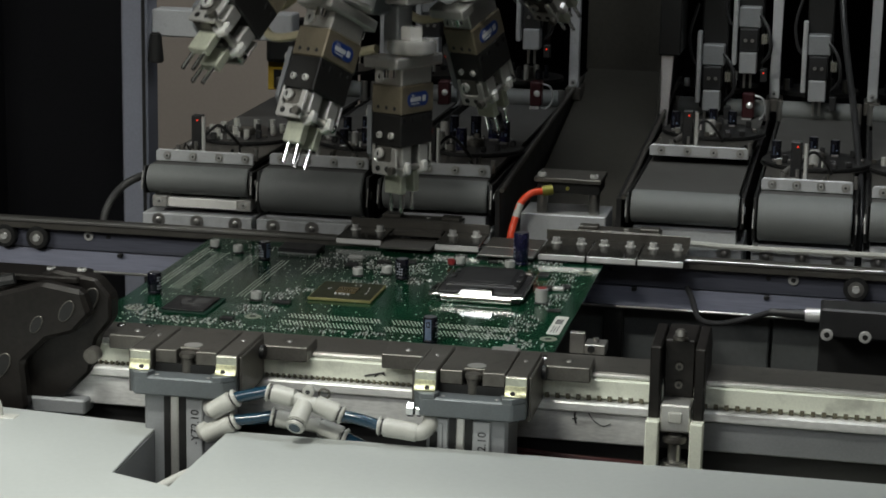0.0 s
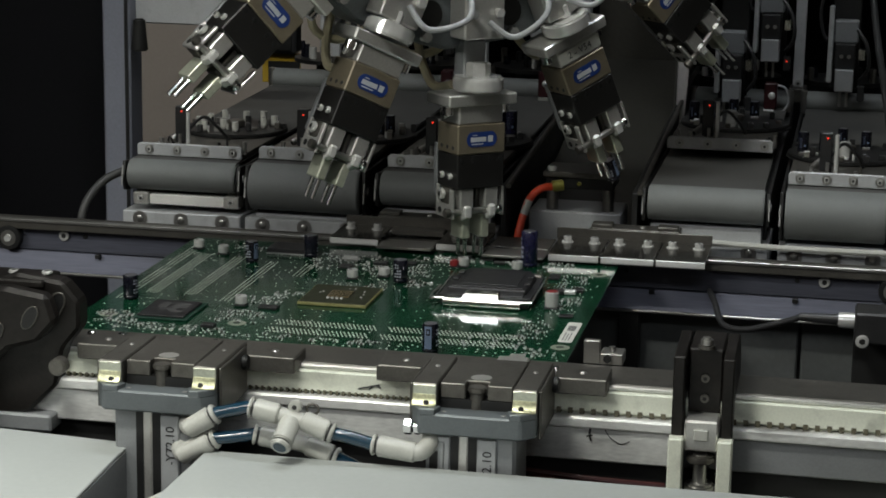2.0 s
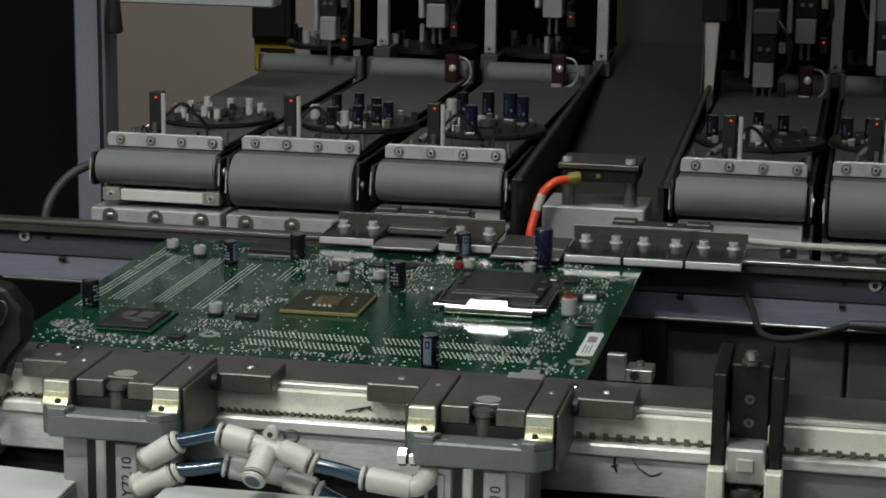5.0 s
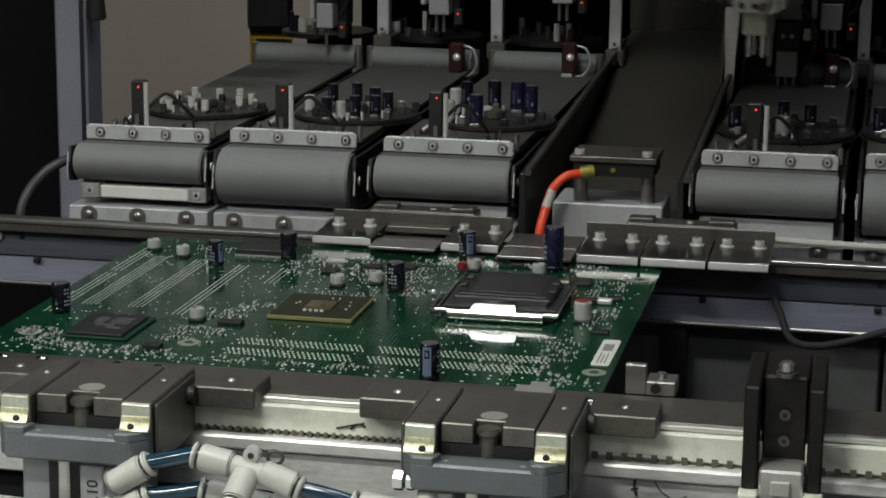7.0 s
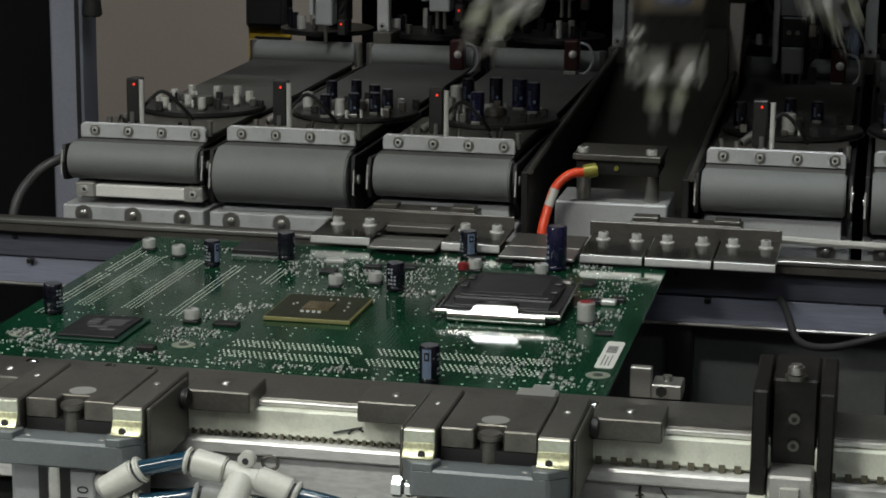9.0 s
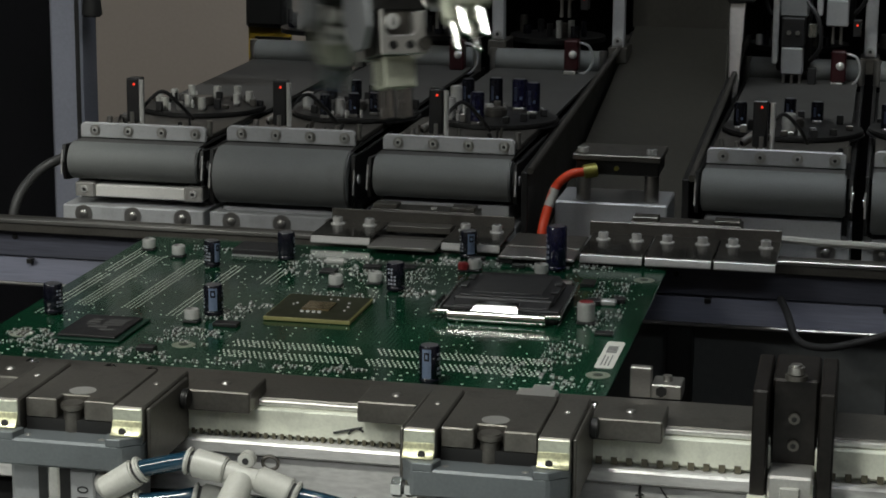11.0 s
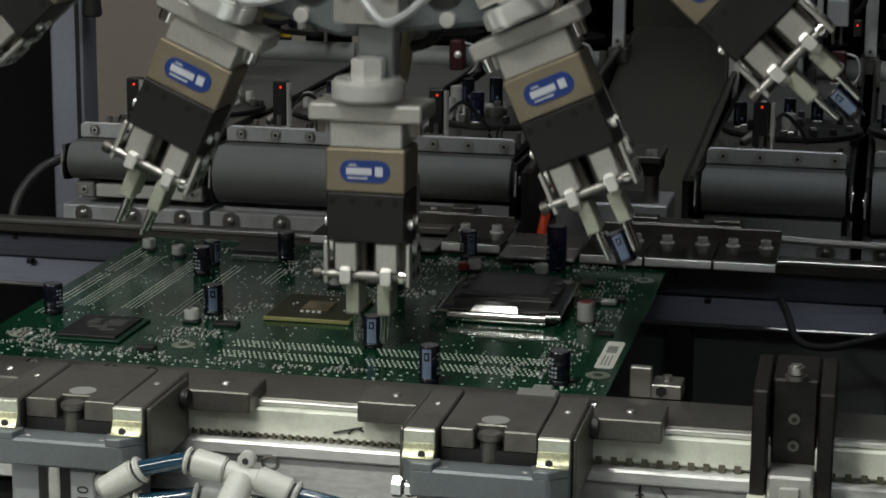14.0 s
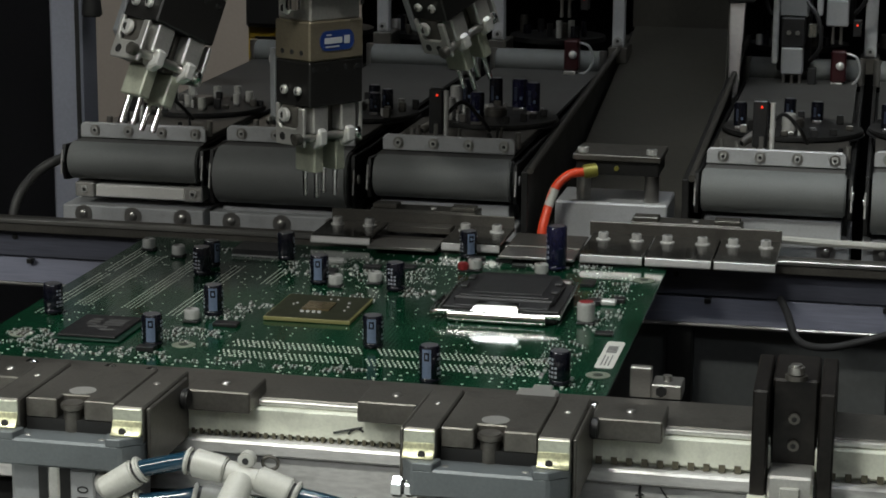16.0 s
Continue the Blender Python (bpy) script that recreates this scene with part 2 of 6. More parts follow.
def sweep(points, r, seg=10, bm=None, rings=6):
    """A round tube along a smooth line through the points."""
    bm = bm or bmesh.new()
    P = [Vector(p) for p in points]
    line = []
    for i in range(len(P) - 1):
        p0, p1, p2, p3 = P[max(i - 1, 0)], P[i], P[i + 1], P[min(i + 2, len(P) - 1)]
        for j in range(rings):
            t = j / rings
            line.append(0.5 * ((2 * p1) + (p2 - p0) * t + (2 * p0 - 5 * p1 + 4 * p2 - p3) * t * t + (3 * p1 - p0 - 3 * p2 + p3) * t ** 3))
    line.append(P[-1])
    side = None
    prev = None
    first = None
    for i, c in enumerate(line):
        d = (line[min(i + 1, len(line) - 1)] - line[max(i - 1, 0)]).normalized()
        if side is None:
            side = d.orthogonal().normalized()
        side = (side - d * side.dot(d)).normalized()
        up = d.cross(side)
        ring = [bm.verts.new(c + r * (math.cos(a) * side + math.sin(a) * up)) for a in (2 * math.pi * k / seg for k in range(seg))]
        if prev:
            for k in range(seg):
                bm.faces.new((prev[k], prev[(k + 1) % seg], ring[(k + 1) % seg], ring[k]))
        else:
            first = ring
        prev = ring
    bm.faces.new(first[::-1])
    bm.faces.new(prev)
    return bm


def screw_bm(p, d, r, h, bm=None, socket=True):
    """A socket-head screw on p whose head points along d."""
    bm = bm or bmesh.new()
    p, d = Vector(p), Vector(d).normalized()
    cyl(p, p + d * h, r, seg=16, bm=bm, bev=r * 0.15)
    return bm


def dome(p, d, r, h, seg=16):
    """A low dome head on p that bulges along d."""
    bm = bmesh.new()
    m = Matrix.Translation(Vector(p)) @ Vector(d).to_track_quat("Z", "Y").to_matrix().to_4x4()
    rings = [[bm.verts.new(m @ Vector((r * math.cos(g) * math.cos(2 * math.pi * k / seg), r * math.cos(g) * math.sin(2 * math.pi * k / seg), h * math.sin(g)))) for k in range(seg)] for g in (0, 0.35, 0.7, 1.05, 1.35)]
    for a, b in zip(rings, rings[1:]):
        for k in range(seg):
            bm.faces.new((a[k], a[(k + 1) % seg], b[(k + 1) % seg], b[k]))
    bm.faces.new(rings[-1])
    bm.faces.new(rings[0][::-1])
    return bm


def screw(parent, p, d, r, h, material=None, name="screw", hole=True):
    s = part(name, screw_bm(p, d, r, h) if hole else dome(p, d, r * 1.1, max(h, r * 0.55)), material or CHROME, parent, smooth=True)
    if hole:
        p, d = Vector(p), Vector(d).normalized()
        part("socket", cyl(p + d * h * 0.999, p + d * (h + r * 0.04), r * 0.5, seg=6), BLACK, s)
    return s


def text_part(name, words, size, m, material, parent):
    c = bpy.data.curves.new(name, "FONT")
    c.body, c.size, c.extrude, c.align_x, c.align_y = words, size, size * 0.01, "CENTER", "CENTER"
    tmp = new(name + "_curve", c)
    bpy.context.view_layer.update()
    me = bpy.data.meshes.new_from_object(tmp.evaluated_get(bpy.context.evaluated_depsgraph_get()))
    bpy.data.objects.remove(tmp)
    me.materials.clear()
    me.materials.append(material)
    ob = new(name, me)
    ob.parent = parent
    ob.matrix_basis = m
    return ob


I4 = Matrix.Identity(4)

# ---- the hall and the machine's enclosure ----
YZX = Matrix(((0, 0, 1, 0), (1, 0, 0, 0), (0, 1, 0, 0), (0, 0, 0, 1)))


def slab(name, x0, x1, y0, y1, z0, z1, material, label, category="wall", bev=0.0):
    return tagged(part(name, box(x0, x1, y0, y1, z0, z1, bev), material), label, category, kind="structure")


slab("floor", -3, 3, -3, 3, -0.95, -0.9, CONCRETE, "grey concrete hall floor under the machine", "floor")
slab("ceiling", -3, 3, -3, 3, 2.2, 2.25, WHITE_PAINT, "pale hall ceiling above the machine", "ceiling")
slab("wall_south", -3, 3, -3.05, -3, -0.9, 2.2, BEIGE, "plain beige hall wall facing the open machine")
slab("wall_west", -3.05, -3, -3, 3, -0.9, 2.2, BEIGE, "plain beige hall wall beside the machine")
slab("wall_east", 3, 3.05, -3, 3, -0.9, 2.2, BEIGE, "plain beige hall wall beside the machine")
slab("wall_north", -3, 3, 3, 3.05, -0.9, 2.2, BEIGE, "plain beige hall wall behind the machine")
slab("hall_partition", -2.2, 0.3, 2.0, 2.05, -0.9, 2.2, BEIGE, "beige hall partition seen behind the machine", "wall")
# two unseen panels, added to keep lamp light off the left and right
slab("front_panel_west", -0.75, -0.13, -0.45, -0.438, 0.56, 0.97, DARK_PANEL, "unseen dark panel that keeps lamp light off one side", "panel")
slab("front_panel_east", 0.055, 0.75, -0.45, -0.438, 0.41, 0.97, DARK_PANEL, "unseen dark panel that keeps lamp light off one side", "panel")
# unseen box, sized to cast shade on the feeders at the right rear
slab("robot_housing", 0.11, 0.75, -0.41, -0.1, 0.7, 0.9, BLACK, "unseen black box that shades the right feeders", "robot housing")
slab("back_panel", -0.2, 0.75, 0.95, 0.97, -0.9, 0.9, DARK_PANEL, "dark grey rear panel of the machine", "panel")
slab("roof_panel", -0.75, 0.75, 0.12, 0.97, 0.98, 1.0, DARK_PANEL, "dark sheet roof of the machine", "ceiling")
slab("machine_bed", -0.7, 0.75, -0.1, 0.95, -0.24, -0.2, BLACK, "black machine bed below the conveyor", "machine bed")
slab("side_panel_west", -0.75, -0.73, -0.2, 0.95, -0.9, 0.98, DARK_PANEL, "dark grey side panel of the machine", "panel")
slab("side_panel_east", 0.75, 0.77, -0.2, 0.95, -0.9, 0.98, DARK_PANEL, "dark grey side panel of the machine", "panel")
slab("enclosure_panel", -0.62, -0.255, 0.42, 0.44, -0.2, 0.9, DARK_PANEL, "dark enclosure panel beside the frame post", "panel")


def frame_post(x0, x1, y0, y1, material, label):
    e = thing("frame_post", pose((x0 + x1) / 2, (y0 + y1) / 2, -0.2), label, "post", kind="structure")
    w, d = (x1 - x0) / 2, (y1 - y0) / 2
    part("profile", box(-w, w, -d, d, 0, 1.1, 0.0015), material, e)
    for s in (0.75,):
        part("slot", box(s * w - 0.0012, s * w + 0.0012, -d - 0.0008, -d + 0.001, 0.0, 1.1), BLACK, e)
    if w > 0.008:
        part("hinge", cyl((w + 0.007, -d, 0.278), (w + 0.007, -d, 0.3), 0.006, 0.004, seg=16, bev=0.001), BLACK, e, smooth=True)
    return e


frame_post(-0.2385, -0.2187, 0.36, 0.385, FRAME_PAINT, "blue-grey aluminium frame post of the enclosure")
frame_post(-0.325, -0.312, 0.30, 0.32, DARK_PANEL, "dark metal frame post of the enclosure")
slab("crossbeam", -0.2187, -0.112, 0.372, 0.392, 0.0955, 0.1155, BRACKET, "pale aluminium crossbeam fixed to the frame post", "beam", 0.001)

yl = thing("warning_sign", pose(-0.222, 0.75, 0.016), "yellow framed notice with a dark box above", "sign")
part("plate", box(-0.017, 0.017, 0, 0.003, -0.013, 0.013, 0.0005), YELLOW, yl)
part("dark_field", box(-0.011, 0.017, -0.002, 0, -0.011, 0.006), BLACK, yl)
db = thing("switch_box", pose(-0.222, 0.75, 0.04), "dark plastic switch box on the rear panel", "switch box")
part("body", box(-0.016, 0.016, -0.01, 0.01, -0.0105, 0.03, 0.002), BLACK_PLASTIC, db)
part("lid", box(-0.013, 0.013, -0.012, -0.01, -0.008, 0.026, 0.001), BLACK, db)


# ---- rear conveyor rail ----
def rear_rail():
    e = thing("rear_conveyor_rail", pose(0, 0.15, 0), "dark milled steel conveyor rail behind the board", "conveyor rail", kind="structure")
    part("top_ledge", box(-0.6, 0.6, 0.0, 0.014, -0.004, 0.0015, 0.0005), STEEL_DARK, e)
    part("upper_face", prism([(0.0038, -0.0168), (0.0052, -0.0045), (0.0135, -0.0045), (0.0135, -0.0168)], -0.6, 0.6, m=YZX, bev=0.0004), RAIL_WORN, e, "brushed steel face with chips of wear")
    part("lower_face", prism([(-0.0008, -0.0287), (0.0034, -0.0174), (0.0038, -0.0172), (0.0135, -0.0172), (0.0135, -0.0285)], -0.6, 0.6, m=YZX, bev=0.0005), RAIL_WORN, e, "polished sloping guide bar")
    part("lip", box(-0.6, 0.6, -0.0012, 0.004, -0.0305, -0.0288, 0.0006), STEEL, e)
    for x in (-0.165, 0.165, 0.245):
        part("notch", box(x - 0.0015, x + 0.0015, -0.0002, 0.0036, -0.0194, -0.0171, 0.0003), BLACK, e)
    part("edge", box(-0.6, 0.6, -0.001, 0.0035, 0.0005, 0.0026, 0.0004), STEEL, e, "bright worn top edge")
    for x in (-0.2425, -0.2205, 0.2976, 0.33):
        w = part("guide_wheel", cyl((x, 0.0045, -0.0096), (x, -0.001, -0.0096), 0.0075, seg=28, bev=0.0006), BLACK, e, smooth=True)
        part("bearing", cyl((x, -0.0009, -0.0096), (x, -0.0015, -0.0096), 0.0048, seg=24), STEEL, w, smooth=True)
        part("axle", cyl((x, -0.001, -0.0096), (x, -0.0026, -0.0096), 0.0022, seg=16), CHROME, w, smooth=True)
    for x in (-0.187, 0.2605, -0.345, 0.42):
        screw(e, (x, 0.0045, -0.0073), (0, -1, 0), 0.0032, 0.0014)
    for x in (-0.174, 0.2455, -0.33, 0.15):
        part("hole", cyl((x, 0.005, -0.0074), (x, 0.0042, -0.0074), 0.0014, seg=12), BLACK, e)


rear_rail()


def board_clamp(x0, x1, y0, y1=0.1744, z=0.004):
    """A folded steel plate that holds down the back edge of the board."""
    e = thing("board_clamp_plate", pose((x0 + x1) / 2, y0, z), "bent steel hold-down plate with two bright screws", "clamp plate", "hold-down plates")
    w, d = (x1 - x0) / 2, y1 - y0
    part("plate", box(-w, w, 0.001, d, 0, 0.0016, 0.0004), PLATE_DARK, e)
    part("lip", prism([(0.0016, 0.0013), (0.0004, 0.0011), (-0.0004, -0.0018), (-0.0004, -0.0024), (0.0006, -0.0024)], -w + 0.0003, w - 0.0003, m=YZX, bev=0.0002), LIP_STEEL, e, "bright folded front lip")
    part("spacer", box(-w * 0.9, w * 0.9, d * 0.74, d, -0.0014, -0.0002, 0.0002), STEEL_DARK, e)
    for sx in (-0.54, 0.54):
        s = screw(e, (sx * w, d * 0.7, 0.0016), (0, 0, 1), 0.0024, 0.0037, CHROME)
        part("washer", cyl((sx * w, d * 0.7, 0.0016), (sx * w, d * 0.7, 0.0022), 0.0034, seg=16), SCREW_BRIGHT, s, smooth=True)
    return e


for a, b, y in ((-0.0195, 0.0096, 0.1375), (0.043, 0.0709, 0.1365), (0.1085, 0.1372, 0.1275), (0.1379, 0.1678, 0.1275), (0.1685, 0.1962, 0.1275)):
    board_clamp(a, b, y)
lk = thing("link_plate", pose(0.0263, 0.1275, 0.0025), "thin steel link plate on the back edge of the board", "plate")
part("plate", box(-0.0158, 0.0158, 0, 0.016, 0, 0.0014, 0.0003), STEEL, lk)
part("slot", box(-0.0157, 0.0157, 0.0162, 0.0215, -0.002, 0.0002, 0.0003), BLACK, lk)
part("bar", box(-0.0157, 0.0157, 0.0375, 0.0468, 0.0002, 0.0035, 0.0004), STEEL_DARK, lk)
lk2 = thing("link_plate", pose(0.0897, 0.1225, 0.0025), "thin steel link plate on the back edge of the board", "plate")
part("plate", box(-0.0171, 0.0171, 0, 0.02, 0, 0.0014, 0.0003), STEEL, lk2)
part("bar", box(-0.0171, 0.0171, 0.022, 0.05, 0.0005, 0.0016, 0.0004), STEEL_DARK, lk2)
for x in (0.026, 0.1515):
    sp = thing("stop_bracket", pose(x, 0.176, 0.0075), "flat steel stop bracket with two raised pads", "bracket")
    part("plate", box(-0.026, 0.026, 0, 0.014, 0.0, 0.004, 0.0004), STEEL_DARK, sp)
    part("ridge", box(-0.0447, 0.0447, -0.0013, -0.0001, -0.0035, 0.0034, 0.0003), STEEL_DARK, sp, "upright back ridge of the plates")
    for s in (-1, 1):
        part("pad", box(s * 0.019 - 0.006, s * 0.019 + 0.006, 0.001, 0.01, 0.004, 0.0062, 0.0004), STEEL_DARK, sp)
    screw(sp, (0.004, 0.006, 0.004), (0, 0, 1), 0.0016, 0.0008)


# ---- front conveyor rail ----
def front_rail():
    e = thing("front_conveyor_rail", pose(0, -0.115, 0), "front conveyor rail with cream toothed belt and aluminium profile", "conveyor rail", kind="structure")
    part("top_bar", box(-0.5, 0.55, 0.0, 0.030, -0.003, 0.0035, 0.0006), STEEL_DARK, e, "dark milled top bar")
    part("edge_strip", box(-0.5, 0.55, -0.0025, -0.0002, 0.0012, 0.0032, 0.0004), ALU, e, "bright edge strip")
    part("belt", box(-0.5, 0.55, -0.0055, -0.0008, -0.0082, 0.001, 0.0004), CREAM, e, "stained cream toothed belt")
    # dark blocks drawn for the shaded gaps between the belt's teeth
    bm = bmesh.new()
    x = -0.48
    while x < 0.52:
        box(x, x + (0.0012 if x < 0.12 else 0.0021), -0.0058, -0.001, -0.0094, -0.0074 if x < 0.12 else -0.0068, 0, bm)
        x += 0.0029 if x < 0.12 else 0.0051
    t = part("belt_tooth", bm, CREAM_DARK, e, "dark gaps between belt teeth in a long row")
    tagged(t, kind="stuff")
    part("belt_back", box(-0.5, 0.55, -0.003, 0.004, -0.012, -0.0082), CREAM, e)
    part("profile_edge", box(-0.5, 0.55, -0.0105, -0.001, -0.0145, -0.0096, 0.0008), ALU_SCRATCHED, e, "bright profile edge")
    part("profile", box(-0.5, 0.205, -0.0085, 0.02, -0.03, -0.0147, 0.0008), ALU_SCRATCHED, e, "scratched and ink-marked aluminium profile")
    part("profile_dark", box(0.2055, 0.55, -0.0075, 0.02, -0.03, -0.0147, 0.0008), ALU_GREY, e)
    part("lower_bar", box(-0.5, 0.55, -0.004, 0.02, -0.06, -0.0302), BLACK, e)
    # pen strokes
    bm = sweep([(0.061, -0.0058, -0.0055), (0.066, -0.0058, -0.0042), (0.071, -0.0058, -0.003)], 0.0004, 6)
    sweep([(0.066, -0.0058, -0.0055), (0.069, -0.0058, -0.0035), (0.0715, -0.0058, -0.0045)], 0.0004, 6, bm)
    part("pen_mark", bm, INK, e)
    bm = sweep([(0.1665, -0.0088, -0.0150), (0.1662, -0.0088, -0.0175), (0.167, -0.0088, -0.0205)], 0.0005, 6)
    sweep([(0.165, -0.0088, -0.0185), (0.1675, -0.0088, -0.0178)], 0.0004, 6, bm)
    part("pen_mark", bm, INK, e)
    bm = sweep([(0.173, -0.0087, -0.015), (0.1755, -0.0087, -0.0185), (0.180, -0.0087, -0.021), (0.184, -0.0087, -0.0195)], 0.00022, 6)
    part("scratch", bm, INK, e)


front_rail()


def rail_screws():
    for x, y in ((-0.075, -0.093), (-0.06, -0.0925), (-0.03, -0.093), (-0.014, -0.0935), (0.117, -0.0975), (0.147, -0.0985)):
        e = thing("button_screw", pose(x, y, 0.0035), "bright button-head screw on the front rail", "screw", "rail screws")
        part("head", dome((0, 0, 0), (0, 0, 1), 0.0026, 0.0017), POLISHED, e, smooth=True)
        part("socket", cyl((0, 0, 0.0016), (0, 0, 0.00176), 0.0008, seg=6), BLACK, e)
    e = thing("edge_clip", pose(0.1275, -0.099, 0.0035), "small bright edge clip holding the board", "clip")
    part("plate", box(-0.008, 0.006, -0.003, 0.01, 0, 0.0022, 0.0005), ALU, e)
    part("tongue", box(-0.004, 0.003, 0.01, 0.017, 0.0004, 0.0016, 0.0003), ALU, e)


rail_screws()


def clamp_unit(x0, words, maker=False):
    """A pneumatic clamp on the front rail: jaw block, guide, cylinder below."""
    e = thing("pneumatic_clamp", pose(x0, -0.165, 0), "grey pneumatic board clamp with steel slide on the front rail", "clamp", "front clamps")
    W = 0.0535
    for a, b, s in ((0, 0.0105, 1), (W - 0.0105, W, -1)):
        part("side_block", box(a, b, 0.0, 0.046, 0.0005, 0.0125, 0.0006), STEEL_DARK, e)
        part("guide_face", box(a + 0.0002, b - 0.0002, -0.0007, -0.0001, 0.0034, 0.0121, 0.0003), mat("dull_chromated_face", (0.58, 0.6, 0.5), 0.36, 0.7, 0.15, 120, 0.05), e, "dull chromated guide face")
        screw(e, ((a + b) / 2, 0.028, 0.0125), (0, 0, 1), 0.0011, 0.0003, STEEL, hole=False)
        # yellow glare low on the guide face, put into this foot's colour and flare
        foot = part("guide_foot", prism([(-0.0007, 0.0082), (-0.0009, 0.0078), (-0.0013, 0.0062), (-0.0021, 0.0048), (-0.0034, 0.0038), (-0.0034, 0.0034), (-0.0007, 0.0034)], a + 0.0002, b - 0.0002, m=YZX, bev=0.0003), mat("yellow_glare_foot", (0.56, 0.56, 0.37), 0.4, 0.75, 0.35, 140, 0.08), e, "flared chromated foot with yellow glare in its colour", smooth=True)
        part("foot_hole", cyl(((a + b) / 2 + 0.0012 * s, -0.0016, 0.0045), ((a + b) / 2 + 0.0012 * s, -0.0028, 0.0049), 0.0012, seg=14), BLACK, foot)
    part("slide", prism([(0.0112, 0.004), (0.0220, 0.004), (0.0220, 0.010), (0.0315, 0.010), (0.0315, 0.004), (W - 0.0112, 0.004), (W - 0.0112, 0.046), (0.0112, 0.046)], 0.0055, 0.0122, bev=0.0004), STEEL_DARK, e, "milled steel slide plate")
    part("counterbore", cyl((W / 2, 0.0155, 0.0121), (W / 2, 0.0155, 0.01226), 0.0045, seg=24), ALU, e, "worn pale counterbore")
    part("pocket", box(0.0112, W - 0.0112, 0.0042, 0.02, -0.0005, 0.0054), BLACK, e)
    rod = part("rod", cyl((W / 2, 0.0065, -0.001), (W / 2, 0.0065, 0.0085), 0.0031, seg=20, bev=0.0004), STEEL_DARK, e, smooth=True)
    part("rod_head", cyl((W / 2, 0.0065, 0.0085), (W / 2, 0.0065, 0.0108), 0.0041, seg=20, bev=0.0005), STEEL_DARK, rod, smooth=True)
    part("yoke", prism([(0.004, -0.0065), (W - 0.006, -0.0065), (W, -0.001), (W, 0.04), (0, 0.04), (0, -0.001)], -0.008, 0.0012, bev=0.0008), SLATE, e, "slate-grey painted yoke plate")
    for xa, xb in ((-0.0016, -0.0002), (W + 0.0002, W + 0.0016)):
        part("side_cheek", box(xa, xb, 0.002, 0.0405, -0.0095, 0.0118, 0.0005), STEEL_DARK, e)
    for outline in ([(0.004, -0.0066), (0.0108, -0.0066), (0.0125, -0.0005), (0.0, -0.0005), (0.0, -0.0012)], [(W - 0.0108, -0.0066), (W - 0.006, -0.0066), (W, -0.0012), (W, -0.0005), (W - 0.0125, -0.0005)]):
        part("yoke_end", prism(outline, 0.0005, 0.0033, bev=0.0007), SLATE, e, "raised slate-grey yoke end")
    for a in (0.014, 0.0395):
        screw(e, (a, -0.0015, 0.0008), (0, 0, 1), 0.0013, 0.0004, STEEL, hole=False)
    cb = part("cylinder_body", box(0.007, W - 0.0085, -0.001, 0.03, -0.062, -0.0082, 0.0015), ALU_GREY, e, "extruded aluminium cylinder body")
    for a, b in ((0.0172, 0.0205), (0.0247, 0.0284)):
        part("groove", box(a, b, -0.0016, 0.0, -0.061, -0.009), BLACK, cb)
    part("rib", box(0.0206, 0.0246, -0.0022, -0.0009, -0.061, -0.0086, 0.0006), ALU, cb)
    pl = part("name_plate", box(0.0285, 0.037, -0.0024, -0.001, -0.058, -0.0095, 0.0006), LABEL_GREY, cb, "grey plate with upright marking")
    text_part("marking", words, 0.0056, pose(0.0332, -0.0026, -0.0235, 90, 0, 0) @ pose(0, 0, 0, 0, 0, 90), INK, pl)
    if maker:
        mp = part("maker_plate", box(0.0085, 0.0168, -0.0022, -0.0009, -0.056, -0.0095, 0.0005), LABEL_GREY, cb, "pale plate with dark print bars")
        for xa, za, zb in ((0.0098, -0.03, -0.014), (0.0118, -0.027, -0.014), (0.0118, -0.04, -0.03)):
            part("print_bar", box(xa, xa + 0.0008, -0.0025, -0.0021, za, zb), STEEL_DARK, mp)
        part("logo_bar", box(0.0134, 0.0162, -0.0025, -0.0021, -0.05, -0.036), INK, mp)
    for s in (-1, 1):
        xs = -0.001 if s < 0 else W + 0.001
        tb = part("stop_tab", box(min(xs, xs + s * 0.0235), max(xs, xs + s * 0.0235), 0.037, 0.057, 0.0012, 0.0085, 0.0005), STEEL_DARK, e, "milled stop tab")
        part("bolt", cyl((xs + s * 0.0005, 0.034, 0.006), (xs + s * 0.003, 0.034, 0.006), 0.0036, seg=16, bev=0.0005), BLACK, tb, smooth=True)
        screw(tb, (xs + s * 0.012, 0.047, 0.0085), (0, 0, 1), 0.0016, 0.0005, STEEL, hole=False)
    return e


clamp_unit(-0.0445, "-Y72.10")
clamp_unit(0.0955, "-Y72.10", True)
# maker's plate on the second cylinder: plain bars
mp = thing("maker_plate", pose(0.106, -0.1673, -0.03), "pale maker's plate with a blue bar on the cylinder", "label")
part("plate", box(-0.0038, 0.0038, -0.0006, 0, -0.018, 0.018, 0.0003), LABEL_GREY, mp)
part("bar", box(-0.0022, 0.0014, -0.0009, -0.0006, 0.002, 0.014), INK, mp)


